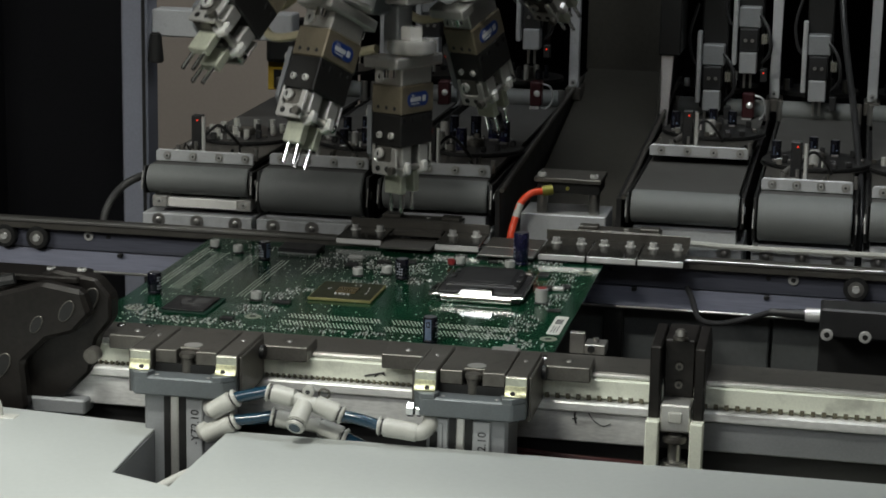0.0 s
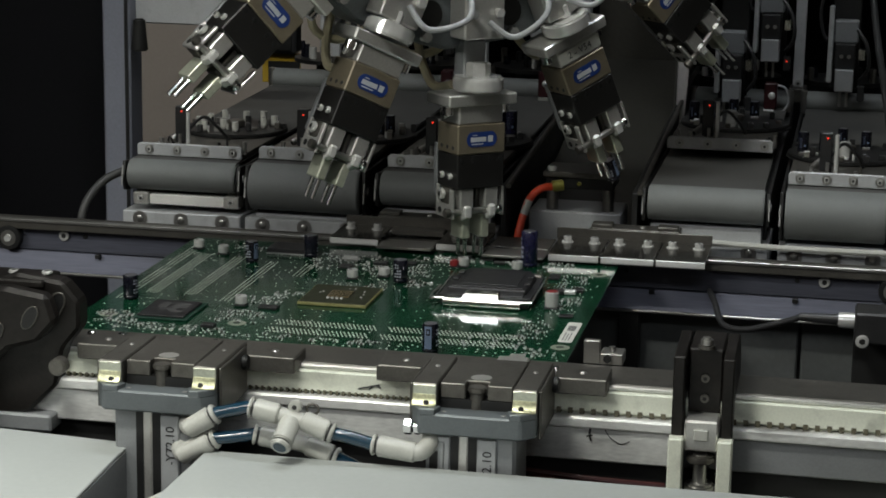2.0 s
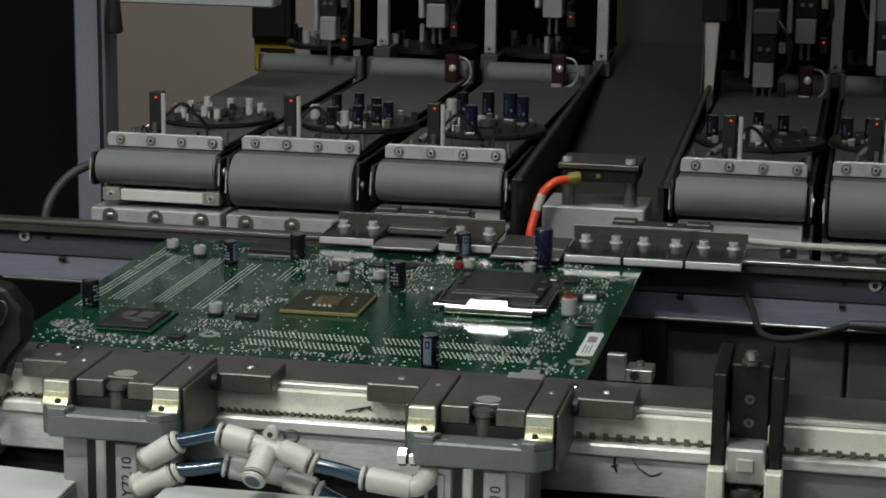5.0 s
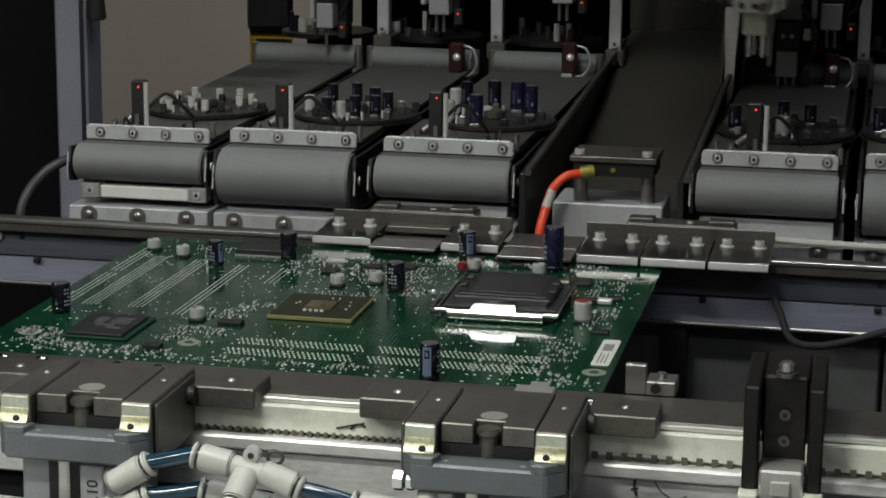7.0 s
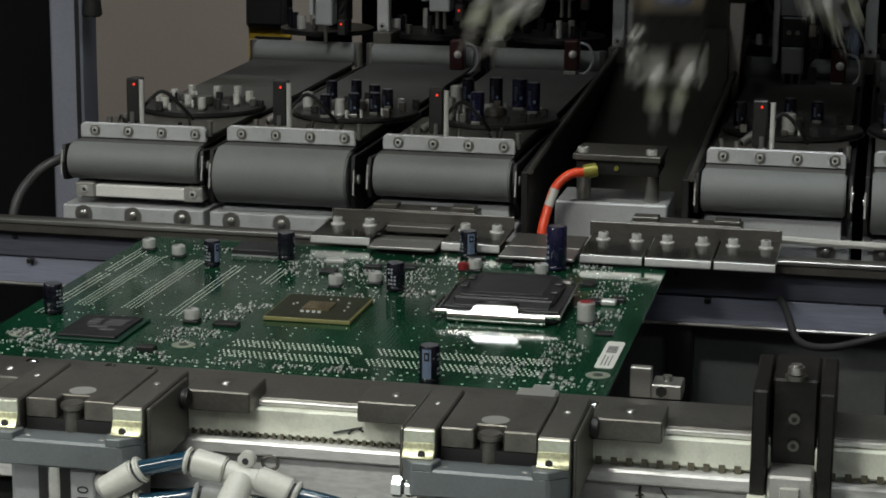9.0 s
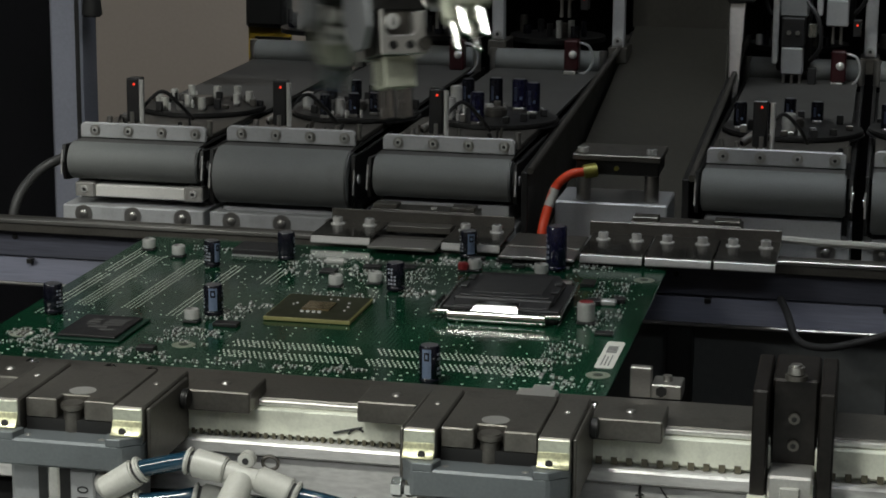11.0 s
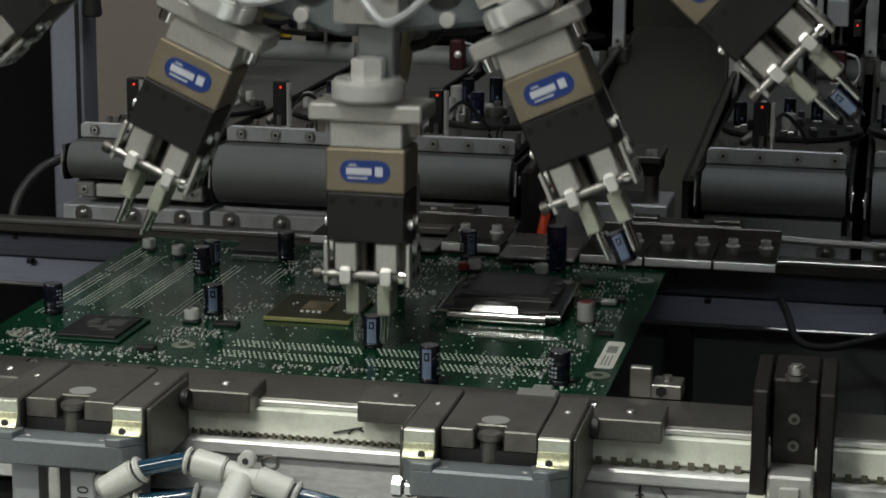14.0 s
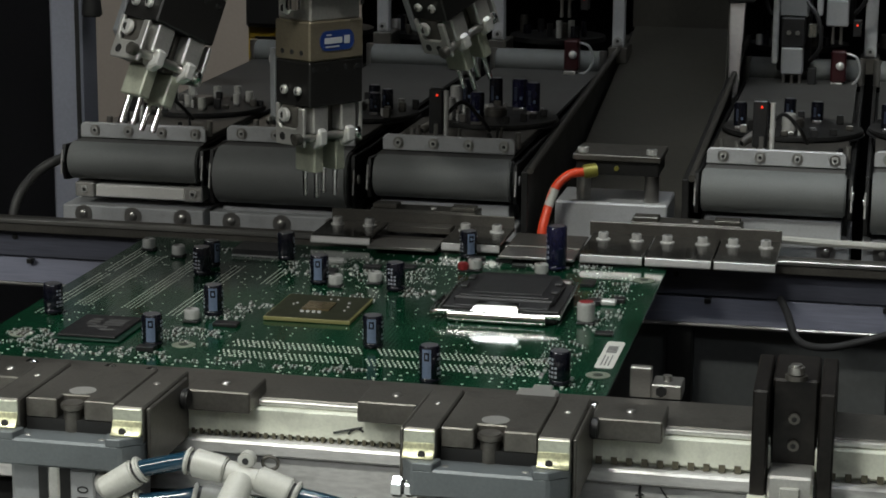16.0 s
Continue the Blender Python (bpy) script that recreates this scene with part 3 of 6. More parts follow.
def fittings():
    """Push-in air fittings and tubes between the two clamps."""
    y = -0.172
    R = 0.0044

    def arm(e, p, q, r=R):
        """A barrel from p to q that ends in a dark gap and a release collar."""
        p, q = Vector(p), Vector(q)
        d = (q - p).normalized()
        part("barrel", cyl(p, q, r, r * 1.06, seg=24, bev=0.0006), WHITE_PLASTIC, e, smooth=True)
        part("gap_ring", cyl(q, q + d * 0.0011, r * 0.8, seg=20), BLACK_PLASTIC, e, smooth=True)
        part("release_collar", cyl(q + d * 0.0011, q + d * 0.0027, r * 1.08, r, seg=24, bev=0.0005), WHITE_PLASTIC, e, smooth=True)
        part("bore", cyl(q + d * 0.0027, q + d * 0.0029, r * 0.66, seg=20), BLUE_TUBE, e, smooth=True)
        return q + d * 0.0027

    def fitting(label, hub, ends, base=None):
        e = thing("air_fitting", Matrix.Translation(Vector(hub)), label, "air fitting", "air fittings")
        out = []
        for p, q in ends:
            out.append(arm(e, Vector(p) - Vector(hub), Vector(q) - Vector(hub)) + Vector(hub))
        if base:
            part("socket", sweep([Vector(p) - Vector(hub) for p in base], R * 0.86, 16), WHITE_PLASTIC, e, smooth=True)
        return e, out

    elbow = "white plastic elbow air fitting beside the clamp"
    _, (u,) = fitting(elbow, (-0.002, y, -0.0138), [((-0.002, y, -0.0138), (0.0084, y + 0.001, -0.0073))], [(0.001, y + 0.001, -0.0122), (-0.0015, y + 0.002, -0.0135), (-0.005, y + 0.008, -0.0135), (-0.006, y + 0.013, -0.012)])
    _, (v,) = fitting(elbow, (-0.0055, y, -0.0257), [((-0.0055, y, -0.0257), (0.0083, y + 0.001, -0.0183))], [(-0.001, y + 0.001, -0.0233), (-0.005, y + 0.002, -0.0254), (-0.0085, y + 0.008, -0.024), (-0.0095, y + 0.013, -0.0225)])
    hub = (0.0449, y, -0.0053)
    tee, (l, r, _) = fitting("white plastic tee air fitting with one open port", hub, [((0.0392, y, -0.0039), (0.0285, y, -0.002)), ((0.0495, y, -0.0058), (0.0605, y, -0.0098)), ((0.0446, y - 0.001, -0.006), (0.0432, y - 0.011, -0.0128))])
    part("hub", cyl((-0.006, 0, 0.0014), (0.005, 0, -0.0012), R * 0.8, seg=20, bev=0.0006), WHITE_PLASTIC, tee, smooth=True)
    lug = part("lug", cyl((0.001, 0.003, 0.0052), (0.001, -0.001, 0.0052), 0.0028, seg=18, bev=0.0005), WHITE_PLASTIC, tee, "moulded fixing eye", smooth=True)
    part("eye", cyl((0.001, -0.0009, 0.0052), (0.001, -0.0012, 0.0052), 0.0011, seg=14), BLACK_PLASTIC, lug)
    eye = part("clip_ring", sweep([(0.0078 + 0.0026 * math.cos(k * math.pi / 5), 0.004, 0.0036 + 0.0022 * math.sin(k * math.pi / 5)) for k in range(11)], 0.0006, 8), STEEL_DARK, tee, "dark wire ring", smooth=True)
    hub2 = (0.0445, y + 0.008, -0.0185)
    low, (m, n) = fitting("white plastic straight air fitting below the tee", hub2, [((0.0385, y + 0.008, -0.0178), (0.0285, y + 0.006, -0.0158)), ((0.0500, y + 0.006, -0.0188), (0.0612, y + 0.005, -0.0222))])
    part("hub", cyl((-0.007, 0, 0.0009), (0.006, -0.001, -0.0006), R * 0.8, seg=20, bev=0.0006), WHITE_PLASTIC, low, smooth=True)
    ehub = (0.099, y, -0.0161)
    elb, (w,) = fitting("white plastic elbow air fitting with a bright hex nut", ehub, [((0.099, y, -0.0161), (0.0825, y, -0.0143))], [(0.096, y, -0.0158), (0.1005, y, -0.0157), (0.1035, y + 0.003, -0.0135), (0.1038, y + 0.008, -0.0105)])
    nut = part("nut", cyl((-0.0062, 0.004, 0.0098), (-0.003, 0.004, 0.0098), 0.0034, seg=6, bev=0.0003), POLISHED, elb, "bright hex nut")
    part("thread", cyl((-0.003, 0.004, 0.0098), (-0.0018, 0.004, 0.0098), 0.0022, seg=16), BLACK, nut)
    part("flange", cyl((-0.0018, 0.004, 0.0098), (0.0008, 0.004, 0.0098), 0.0031, seg=6, bev=0.0003), POLISHED, nut)
    for p, q, sag in ((u, l, 0.0), (v, m, -0.0004), (r, w, 0.0004), (n, n + Vector((0.016, 0.002, -0.008)), 0.0)):
        d = q - p
        tb = thing("air_tube", I4.copy(), "glossy dark blue air tube between fittings", "air tube", "air tubes")
        part("tube", sweep([p - d * 0.1, p + d * 0.3 + Vector((0, 0, sag)), p + d * 0.7 + Vector((0, 0, sag)), q + d * 0.1], 0.0028, 16), BLUE_TUBE, tb, smooth=True)


fittings()


def right_post():
    e = thing("stopper_bracket", pose(0.2155, -0.135, 0), "dark steel stopper bracket with ivory cheeks on the front rail", "bracket")
    for s in (-1, 1):
        part("cheek", prism([(-0.03, 0.026), (0.006, 0.0285), (0.018, 0.018), (0.02, -0.006), (0.006, -0.012), (0.0, -0.042), (-0.03, -0.042)], s * 0.0105 - 0.0025, s * 0.0105 + 0.0025,
                            m=Matrix(((0, 0, 1, 0.0), (1, 0, 0, 0.032), (0, 1, 0, -0.003), (0, 0, 0, 1))), bev=0.0006), ARM_STEEL, e)
        part("ivory_cheek", box(s * 0.0105 - 0.0032, s * 0.0105 + 0.0032, -0.0036, 0.004, -0.046, -0.012, 0.0006), CREAM, e, "ivory plastic cheek")
    part("block", box(-0.0072, 0.0072, 0.0, 0.016, -0.018, -0.0045, 0.0008), ALU, e)
    part("window", box(-0.0032, 0.0032, -0.0012, 0.0004, -0.013, -0.008, 0.0004), WHITE_PLASTIC, e)
    part("inner_slide", box(-0.0074, 0.0074, 0.014, 0.045, -0.02, 0.024, 0.0008), ARM_STEEL, e)
    st = part("stem", cyl((0, 0.004, -0.042), (0, 0.004, -0.02), 0.0032, seg=18), STEEL, e, smooth=True)
    part("flange", cyl((0, 0.004, -0.0235), (0, 0.004, -0.0205), 0.0062, seg=20, bev=0.0006), STEEL_DARK, st, smooth=True)
    part("foot", cyl((0, 0.004, -0.05), (0, 0.004, -0.033), 0.0066, seg=24, bev=0.001), STEEL, st, smooth=True)
    p = part("pivot_bolt", cyl((0, 0.013, 0.0255), (0, 0.013, 0.0295), 0.0027, seg=20, bev=0.0009), STEEL, e, smooth=True)
    part("washer", cyl((0, 0.013, 0.0245), (0, 0.013, 0.026), 0.0036, seg=20), STEEL_DARK, p, smooth=True)
    for z in (0.002, 0.011):
        screw(e, (0, 0.0139, z), (0, -1, 0), 0.0019, 0.0016, STEEL_DARK)
    part("base", box(-0.0155, 0.0155, -0.005, 0.03, -0.056, -0.044, 0.001), ALU_GREY, e)


right_post()

sb = thing("locating_bracket", pose(0.166, -0.085, 0.0035), "small steel angle bracket with locating nut", "bracket")
part("upright", box(-0.0085, -0.001, 0.0, 0.004, 0.0, 0.011, 0.0004), STEEL, sb)
part("foot", box(-0.001, 0.0095, 0.0, 0.012, 0.0, 0.0052, 0.0004), STEEL, sb)
part("nut", cyl((0.0025, -0.0012, 0.003), (0.0025, 0.0, 0.003), 0.002, seg=6), BLACK, sb)
part("pin", cyl((0.004, 0.006, 0.0052), (0.004, 0.006, 0.0072), 0.0016, seg=12), STEEL, sb, smooth=True)


# ---- below the board: cabinet fronts, cables, sensor ----
def under_parts():
    for i, (a, b) in enumerate(((0.02, 0.2475), (0.2495, 0.32), (0.322, 0.42))):
        e = thing("cabinet_panel", pose(a, 0.1655, -0.2), "dark grey cabinet panel under the conveyor", "panel", "cabinet panels")
        part("sheet", box(0, b - a, 0, 0.01, 0, 0.169, 0.001), PANEL_GREY, e)
        part("joint", box(b - a, b - a + 0.0018, 0.004, 0.01, 0, 0.169), BLACK, e)
    bt = thing("push_button", pose(0.286, 0.1635, -0.0545), "red square push button on the cabinet panel", "button")
    part("bezel", box(-0.0075, 0.0075, -0.001, 0.0015, -0.0055, 0.0055, 0.0005), BLACK, bt)
    part("cap", box(-0.0055, 0.0055, -0.0028, -0.001, -0.004, 0.004, 0.0006), mat("dark_red_cap", (0.14, 0.012, 0.014), 0.45), bt)
    for x in (0.1525,):
        e = thing("support_leg", pose(x, 0.152, -0.2), "black metal support leg under the conveyor", "support leg", "support legs")
        part("leg", box(-0.006, 0.006, 0, 0.012, 0, 0.175, 0.001), BLACK, e)
        part("foot", box(-0.01, 0.01, -0.003, 0.015, 0, 0.006, 0.001), BLACK, e)
    s = thing("proximity_sensor", pose(0.292, 0.1, -0.016), "black proximity sensor with knurled connector and cable", "sensor")
    part("body", box(-0.014, 0.03, -0.012, 0.012, -0.0085, 0.0085, 0.0012), BLACK_PLASTIC, s)
    part("connector", cyl((-0.014, -0.002, 0.0018), (-0.0225, -0.002, 0.0018), 0.0042, seg=18, bev=0.0004), CHROME, s, smooth=True)
    part("gland", cyl((-0.0225, -0.002, 0.0018), (-0.043, -0.002, 0.002), 0.003, 0.0022, seg=16), BLACK_PLASTIC, s, smooth=True)
    part("cable", sweep([(-0.042, -0.002, 0.002), (-0.056, -0.002, -0.003), (-0.072, 0.0, -0.0075), (-0.084, 0.01, -0.0078), (-0.09, 0.03, -0.001), (-0.094, 0.045, 0.002)], 0.0017, 10), mat("matt_black_cable", (0.008, 0.008, 0.009), 0.75), s, smooth=True)
    for x in (-0.0095, 0.012):
        screw(s, (x, -0.012, -0.0065), (0, -1, 0), 0.0036, 0.0014)
    part("bracket", box(-0.014, 0.03, 0.012, 0.02, -0.16, 0.0, 0.001), BLACK, s)


under_parts()


def drag_chain():
    """The dark slotted lever arm at the left front."""
    e = thing("lever_arm", pose(-0.105, -0.13, 0), "worn dark steel lever arm with oval slots", "lever arm")
    M = Matrix(((1, 0, 0, 0), (0, 0, 1, 0), (0, 1, 0, 0), (0, 0, 0, 1)))
    out = [(-0.14, -0.045), (-0.05, -0.034), (0.012, -0.026), (0.026, -0.012), (0.03, 0.006), (0.038, 0.016), (0.038, 0.028), (0.03, 0.037), (0.008, 0.04), (-0.02, 0.03), (-0.07, 0.022), (-0.14, 0.018)]
    part("plate", prism(out, 0.0, 0.012, m=M, bev=0.0015), ARM_STEEL, e)
    out2 = [(-0.14, -0.03), (-0.06, -0.012), (-0.034, -0.02), (-0.014, -0.036), (-0.003, -0.03), (-0.005, -0.006), (0.008, 0.007), (0.022, 0.011), (0.031, 0.021), (0.027, 0.033), (0.006, 0.036), (-0.05, 0.02), (-0.14, 0.004)]
    fl = part("front_lever", prism(out2, -0.011, -0.002, m=M, bev=0.002), ARM_STEEL, e, "worn front lever with lobes")
    for x, z, r in ((0.019, 0.0225, 0.0052), (0.003, 0.0145, 0.0042), (-0.016, -0.008, 0.0062), (-0.05, 0.004, 0.006)):
        b = cyl((x, -0.0112, z), (x, -0.0118, z), r, seg=24)
        for v in b.verts:
            v.co.x = x + (v.co.x - x) * 0.6 + (v.co.z - z) * 0.4
        part("oval_slot", b, BLACK, fl)
        part("slot_rim", sweep([(x + math.cos(t) * r * 0.62 + math.sin(t) * r * 0.4, -0.0114, z + math.sin(t) * r) for t in (k * math.pi / 6 for k in range(13))], 0.00045, 6), STEEL_DARK, fl)
    part("boss", cyl((0.031, -0.011, 0.0), (0.031, -0.004, 0.0), 0.004, seg=16, bev=0.0006), STEEL_DARK, fl, smooth=True)
    part("roller", cyl((-0.03, -0.0112, 0.016), (-0.03, -0.0145, 0.016), 0.0045, seg=18, bev=0.0006), STEEL_DARK, fl, smooth=True)
    part("top_flange", box(-0.14, 0.022, -0.003, 0.02, 0.034, 0.0375, 0.0008), ARM_STEEL, e)
    for x, z, r in ((0.027, 0.026, 0.006), (0.013, 0.017, 0.0045), (-0.012, -0.003, 0.007)):
        b = cyl((x, -0.0004, z), (x, 0.0008, z), r, seg=24)
        for v in b.verts:
            v.co.x = x + (v.co.x - x) * 0.62 + (v.co.z - z) * 0.35
        part("slot", b, BLACK, e)
        b = sweep([(x + math.cos(t) * r * 0.66 + math.sin(t) * r * 0.35, -0.0004, z + math.sin(t) * r) for t in (k * math.pi / 6 for k in range(13))], 0.0005, 6)
        part("rim", b, STEEL_DARK, e)
    for x, z in ((0.004, 0.038), (0.02, 0.0385)):
        screw(e, (x, 0.008, z), (0, 0, 1), 0.0026, 0.0015)
    part("bar", sweep([(-0.14, -0.012, 0.0), (-0.08, -0.012, 0.014), (-0.035, -0.01, 0.03), (-0.01, -0.006, 0.036)], 0.003, 8), BLACK, e)
    part("foot", box(-0.03, 0.024, -0.002, 0.012, -0.034, -0.026, 0.001), ALU_GREY, e)
    g = thing("white_cable_gland", pose(-0.125, -0.165, -0.026), "white plastic cable gland with cable loop", "cable gland")
    part("body", cyl((-0.02, 0, 0), (0.0, 0, 0.004), 0.009, seg=20, bev=0.001), WHITE_PLASTIC, g, smooth=True)
    part("clip", box(0.002, 0.022, -0.004, 0.004, -0.006, 0.0, 0.0008), WHITE_PLASTIC, g)
    part("cable", sweep([(0.0, 0, 0.004), (0.01, 0, 0.008), (0.012, 0, -0.004), (0.004, 0, -0.012)], 0.0022, 8), WHITE_PLASTIC, g, smooth=True)


drag_chain()


def covers():
    e = thing("front_cover", pose(0, 0, 0), "white painted folded sheet cover at the front of the machine", "cover", "front covers")
    part("sheet", prism([(-0.2, -0.1425), (-0.0326, -0.1588), (-0.0322, -0.18), (-0.0285, -0.252), (-0.2, -0.25)], -0.028, -0.0265, bev=0.0004), WHITE_PAINT, e)
    part("fold", prism([(-0.0338, -0.1588), (-0.0326, -0.1588), (-0.0287, -0.252), (-0.0299, -0.252)], -0.06, -0.0282), ALU_GREY, e)
    e = thing("front_cover", pose(0, 0, 0), "white painted folded sheet cover at the front of the machine", "cover", "front covers")
    part("sheet", prism([(0.006, -0.1714), (0.011, -0.1702), (0.36, -0.1712), (0.36, -0.42), (-0.2, -0.42), (-0.2, -0.232), (-0.03, -0.2402), (0.0044, -0.2535)], -0.0245, -0.023, bev=0.0004), WHITE_PAINT, e)
    part("fold", prism([(0.006, -0.1716), (0.0072, -0.1716), (0.0056, -0.253), (0.0044, -0.253)], -0.06, -0.0248), ALU_GREY, e)
    part("skirt", box(-0.2, 0.36, -0.425, -0.42, -0.5, -0.0248), WHITE_PAINT, e)
    w = thing("white_cable", I4.copy(), "white cable lying in the gap of the front cover", "cable")
    part("cable", sweep([(0.0, -0.18, -0.038), (-0.012, -0.2, -0.04), (-0.03, -0.24, -0.046), (-0.05, -0.25, -0.055)], 0.0026, 10), WHITE_PLASTIC, w, smooth=True)
    t = thing("machine_trough", pose(0, 0, 0), "dark trough under the front rail", "trough", kind="structure")
    part("bottom", box(-0.5, 0.55, -0.42, -0.095, -0.075, -0.07), DARK_PANEL, t)
    c = thing("terminal_strip", pose(0.253, -0.14, -0.047), "cream terminal strip with small screws", "terminal strip")
    part("rail", box(-0.012, 0.07, 0, 0.02, -0.01, 0.002, 0.0008), CREAM, c)
    part("block", box(-0.01, 0.009, -0.004, 0.012, 0.002, 0.008, 0.0008), WHITE_PLASTIC, c)
    for x in (0.013, 0.019):
        screw(c, (x, 0.004, 0.002), (0, 0, 1), 0.002, 0.004, STEEL)


covers()


def red_cables():
    for i in range(3):
        e = thing("red_cable", I4.copy(), "dull red cable under the aluminium profile", "cable", "red cables")
        part("cable", sweep([(0.13 + 0.01 * i, -0.125, -0.035 - 0.002 * i), (0.165, -0.129 - 0.002 * i, -0.036 - 0.003 * i), (0.2, -0.125, -0.038 - 0.002 * i)], 0.0013, 8), mat("dull_red_cable", (0.05, 0.008, 0.008), 0.4), e, smooth=True)


red_cables()


# ---- the circuit board ----
BX0, BX1, BY0, BY1 = -0.1, 0.148, -0.083, 0.14


def circuit_board():
    e = thing("circuit_board", pose(0, 0, 0), "green computer main board half fitted with parts", "circuit board")
    part("laminate", box(BX0, BX1, BY0, BY1, -0.0016, 0.0, 0.0002), PCB, e, "green solder mask with copper runs")
    rnd = random.Random(5)
    # slot pads: rows that run away from the front edge
    bm = bmesh.new()

    def pad(x, y, w=0.0009, d=0.0009, h=0.00012):
        box(x - w / 2, x + w / 2, y - d / 2, y + d / 2, 0, h, 0, bm)

    for x0, y0, y1, rows, w in ((-0.0935, -0.01, 0.118, 3, 0.0022), (-0.083, 0.006, 0.1, 4, 0.0019), (-0.0625, 0.006, 0.096, 4, 0.0019), (-0.0405, -0.002, 0.09, 3, 0.0021), (-0.0195, 0.06, 0.09, 3, 0.0022)):
        dense = x0 in (-0.0405, -0.0935)
        for r in range(rows):
            y = y0 + (r % 2) * 0.0008
            while y < y1:
                if not (dense and abs(y - (y0 + 0.58 * (y1 - y0))) < 0.002 and x0 < -0.09):
                    pad(x0 + r * w, y, 0.00048, 0.0009)
                y += 0.0023 if dense else 0.0027
    # memory socket pads: staggered rows along the front edge
    for yc, xs in ((-0.0345, -0.002), (-0.0395, 0.0), (-0.0495, -0.003), (-0.0545, -0.001)):
        for r in range(2):
            x = xs + r * 0.001
            while x < xs + 0.123:
                if not 0.051 < x - xs < 0.0565:
                    pad(x, yc + r * 0.0024, 0.00065, 0.0010)
                x += 0.002
    # scattered vias
    for _ in range(900):
        x, y = rnd.uniform(BX0 + 0.004, BX1 - 0.004), rnd.uniform(BY0 + 0.004, BY1 - 0.004)
        if rnd.random() < 0.35:
            x, y = rnd.gauss(0.02, 0.05), rnd.gauss(0.085, 0.02)
        if BX0 + 0.003 < x < BX1 - 0.003 and y < BY1:
            s = rnd.uniform(0.0003, 0.0007)
            pad(x, y, s, s)
    for y in (-0.0615, -0.0655, -0.0712):
        for i in range(54):
            if rnd.random() < 0.5:
                pad(-0.095 + i * 0.0045 + rnd.choice((0, 0, 0.0015)), y, 0.001, 0.0007)
    tagged(part("solder_pad", bm, PAD, e, "tinned pads in long rows"), kind="stuff")
    # tiny surface-mounted parts in clusters
    chips = {"ceramic_chip": (bmesh.new(), SMD_BROWN), "tin_end": (bmesh.new(), SOLDER), "black_chip": (bmesh.new(), CHIP)}
    clusters = ((0.0, 0.1, 0.02, 0.018, 80), (0.035, 0.09, 0.018, 0.015, 70), (0.055, 0.122, 0.02, 0.008, 50), (-0.05, 0.122, 0.02, 0.008, 30), (-0.02, 0.0, 0.012, 0.012, 40), (-0.08, -0.045, 0.012, 0.012, 70),
                (-0.05, -0.06, 0.03, 0.006, 70), (-0.022, -0.03, 0.012, 0.012, 60), (-0.01, 0.018, 0.008, 0.008, 25), (0.13, 0.08, 0.008, 0.02, 45), (0.133, 0.03, 0.006, 0.02, 45), (0.125, -0.02, 0.008, 0.016, 45),
                (0.105, 0.122, 0.02, 0.006, 40), (0.048, 0.06, 0.006, 0.008, 22), (0.11, -0.045, 0.015, 0.012, 40), (0.02, -0.064, 0.04, 0.004, 40), (0.135, -0.062, 0.008, 0.006, 25), (0.02, 0.045, 0.018, 0.006, 20))
    taken = set()
    for ci, (cx, cy, sx, sy, count) in enumerate(clusters):
        for _ in range(count):
            x, y = cx + rnd.uniform(-1, 1) * sx, cy + rnd.uniform(-1, 1) * sy
            x, y = round(x / 0.0019) * 0.0019, round(y / 0.0023) * 0.0023
            if not (BX0 + 0.002 < x < BX1 - 0.002 and BY0 < y < 0.136) or (x, y) in taken:
                continue
            taken.add((x, y))
            L, w, h = rnd.choice(((0.001, 0.0005, 0.0003), (0.0016, 0.0008, 0.00045), (0.002, 0.0012, 0.0006)))
            kind = "ceramic_chip" if rnd.random() < 0.6 else "black_chip"
            if rnd.random() < (0.8 if ci % 2 else 0.2):
                box(x - L / 2, x + L / 2, y - w / 2, y + w / 2, 0, h, 0, chips[kind][0])
                for s in (-1, 1):
                    box(x + s * L / 2 - L * 0.13, x + s * L / 2 + L * 0.13, y - w * 0.52, y + w * 0.52, 0, h * 1.06, 0, chips["tin_end"][0])
            else:
                box(x - w / 2, x + w / 2, y - L / 2, y + L / 2, 0, h, 0, chips[kind][0])
                for s in (-1, 1):
                    box(x - w * 0.52, x + w * 0.52, y + s * L / 2 - L * 0.13, y + s * L / 2 + L * 0.13, 0, h * 1.06, 0, chips["tin_end"][0])
    for name, (b, m) in chips.items():
        tagged(part(name, b, m, e), kind="stuff")
    # small integrated circuits
    for x, y, w, d, h in ((0.02, 0.1, 0.008, 0.005, 0.0015), (0.036, 0.104, 0.006, 0.006, 0.0012), (0.003, 0.088, 0.007, 0.009, 0.0012), (-0.012, -0.012, 0.01, 0.006, 0.0015), (-0.03, -0.055, 0.007, 0.005, 0.002), (0.125, 0.058, 0.006, 0.006, 0.0022),
                          (0.135, 0.064, 0.005, 0.005, 0.002), (0.136, 0.01, 0.007, 0.005, 0.0012), (0.118, 0.092, 0.006, 0.01, 0.0016), (0.062, 0.126, 0.008, 0.004, 0.002), (0.075, 0.126, 0.008, 0.004, 0.002), (0.083, 0.118, 0.006, 0.004, 0.0016)):
        part("small_chip", box(x - w / 2, x + w / 2, y - d / 2, y + d / 2, 0.0001, h, 0.0002), CHIP, e)
    part("crystal", box(-0.003, 0.0075, 0.1005, 0.1045, 0.0001, 0.0035, 0.0012, seg=2), CAN, e, "silver crystal can", smooth=True)
    part("crystal", box(0.128, 0.1345, 0.056, 0.0605, 0.0001, 0.0025, 0.0006), CAN, e)
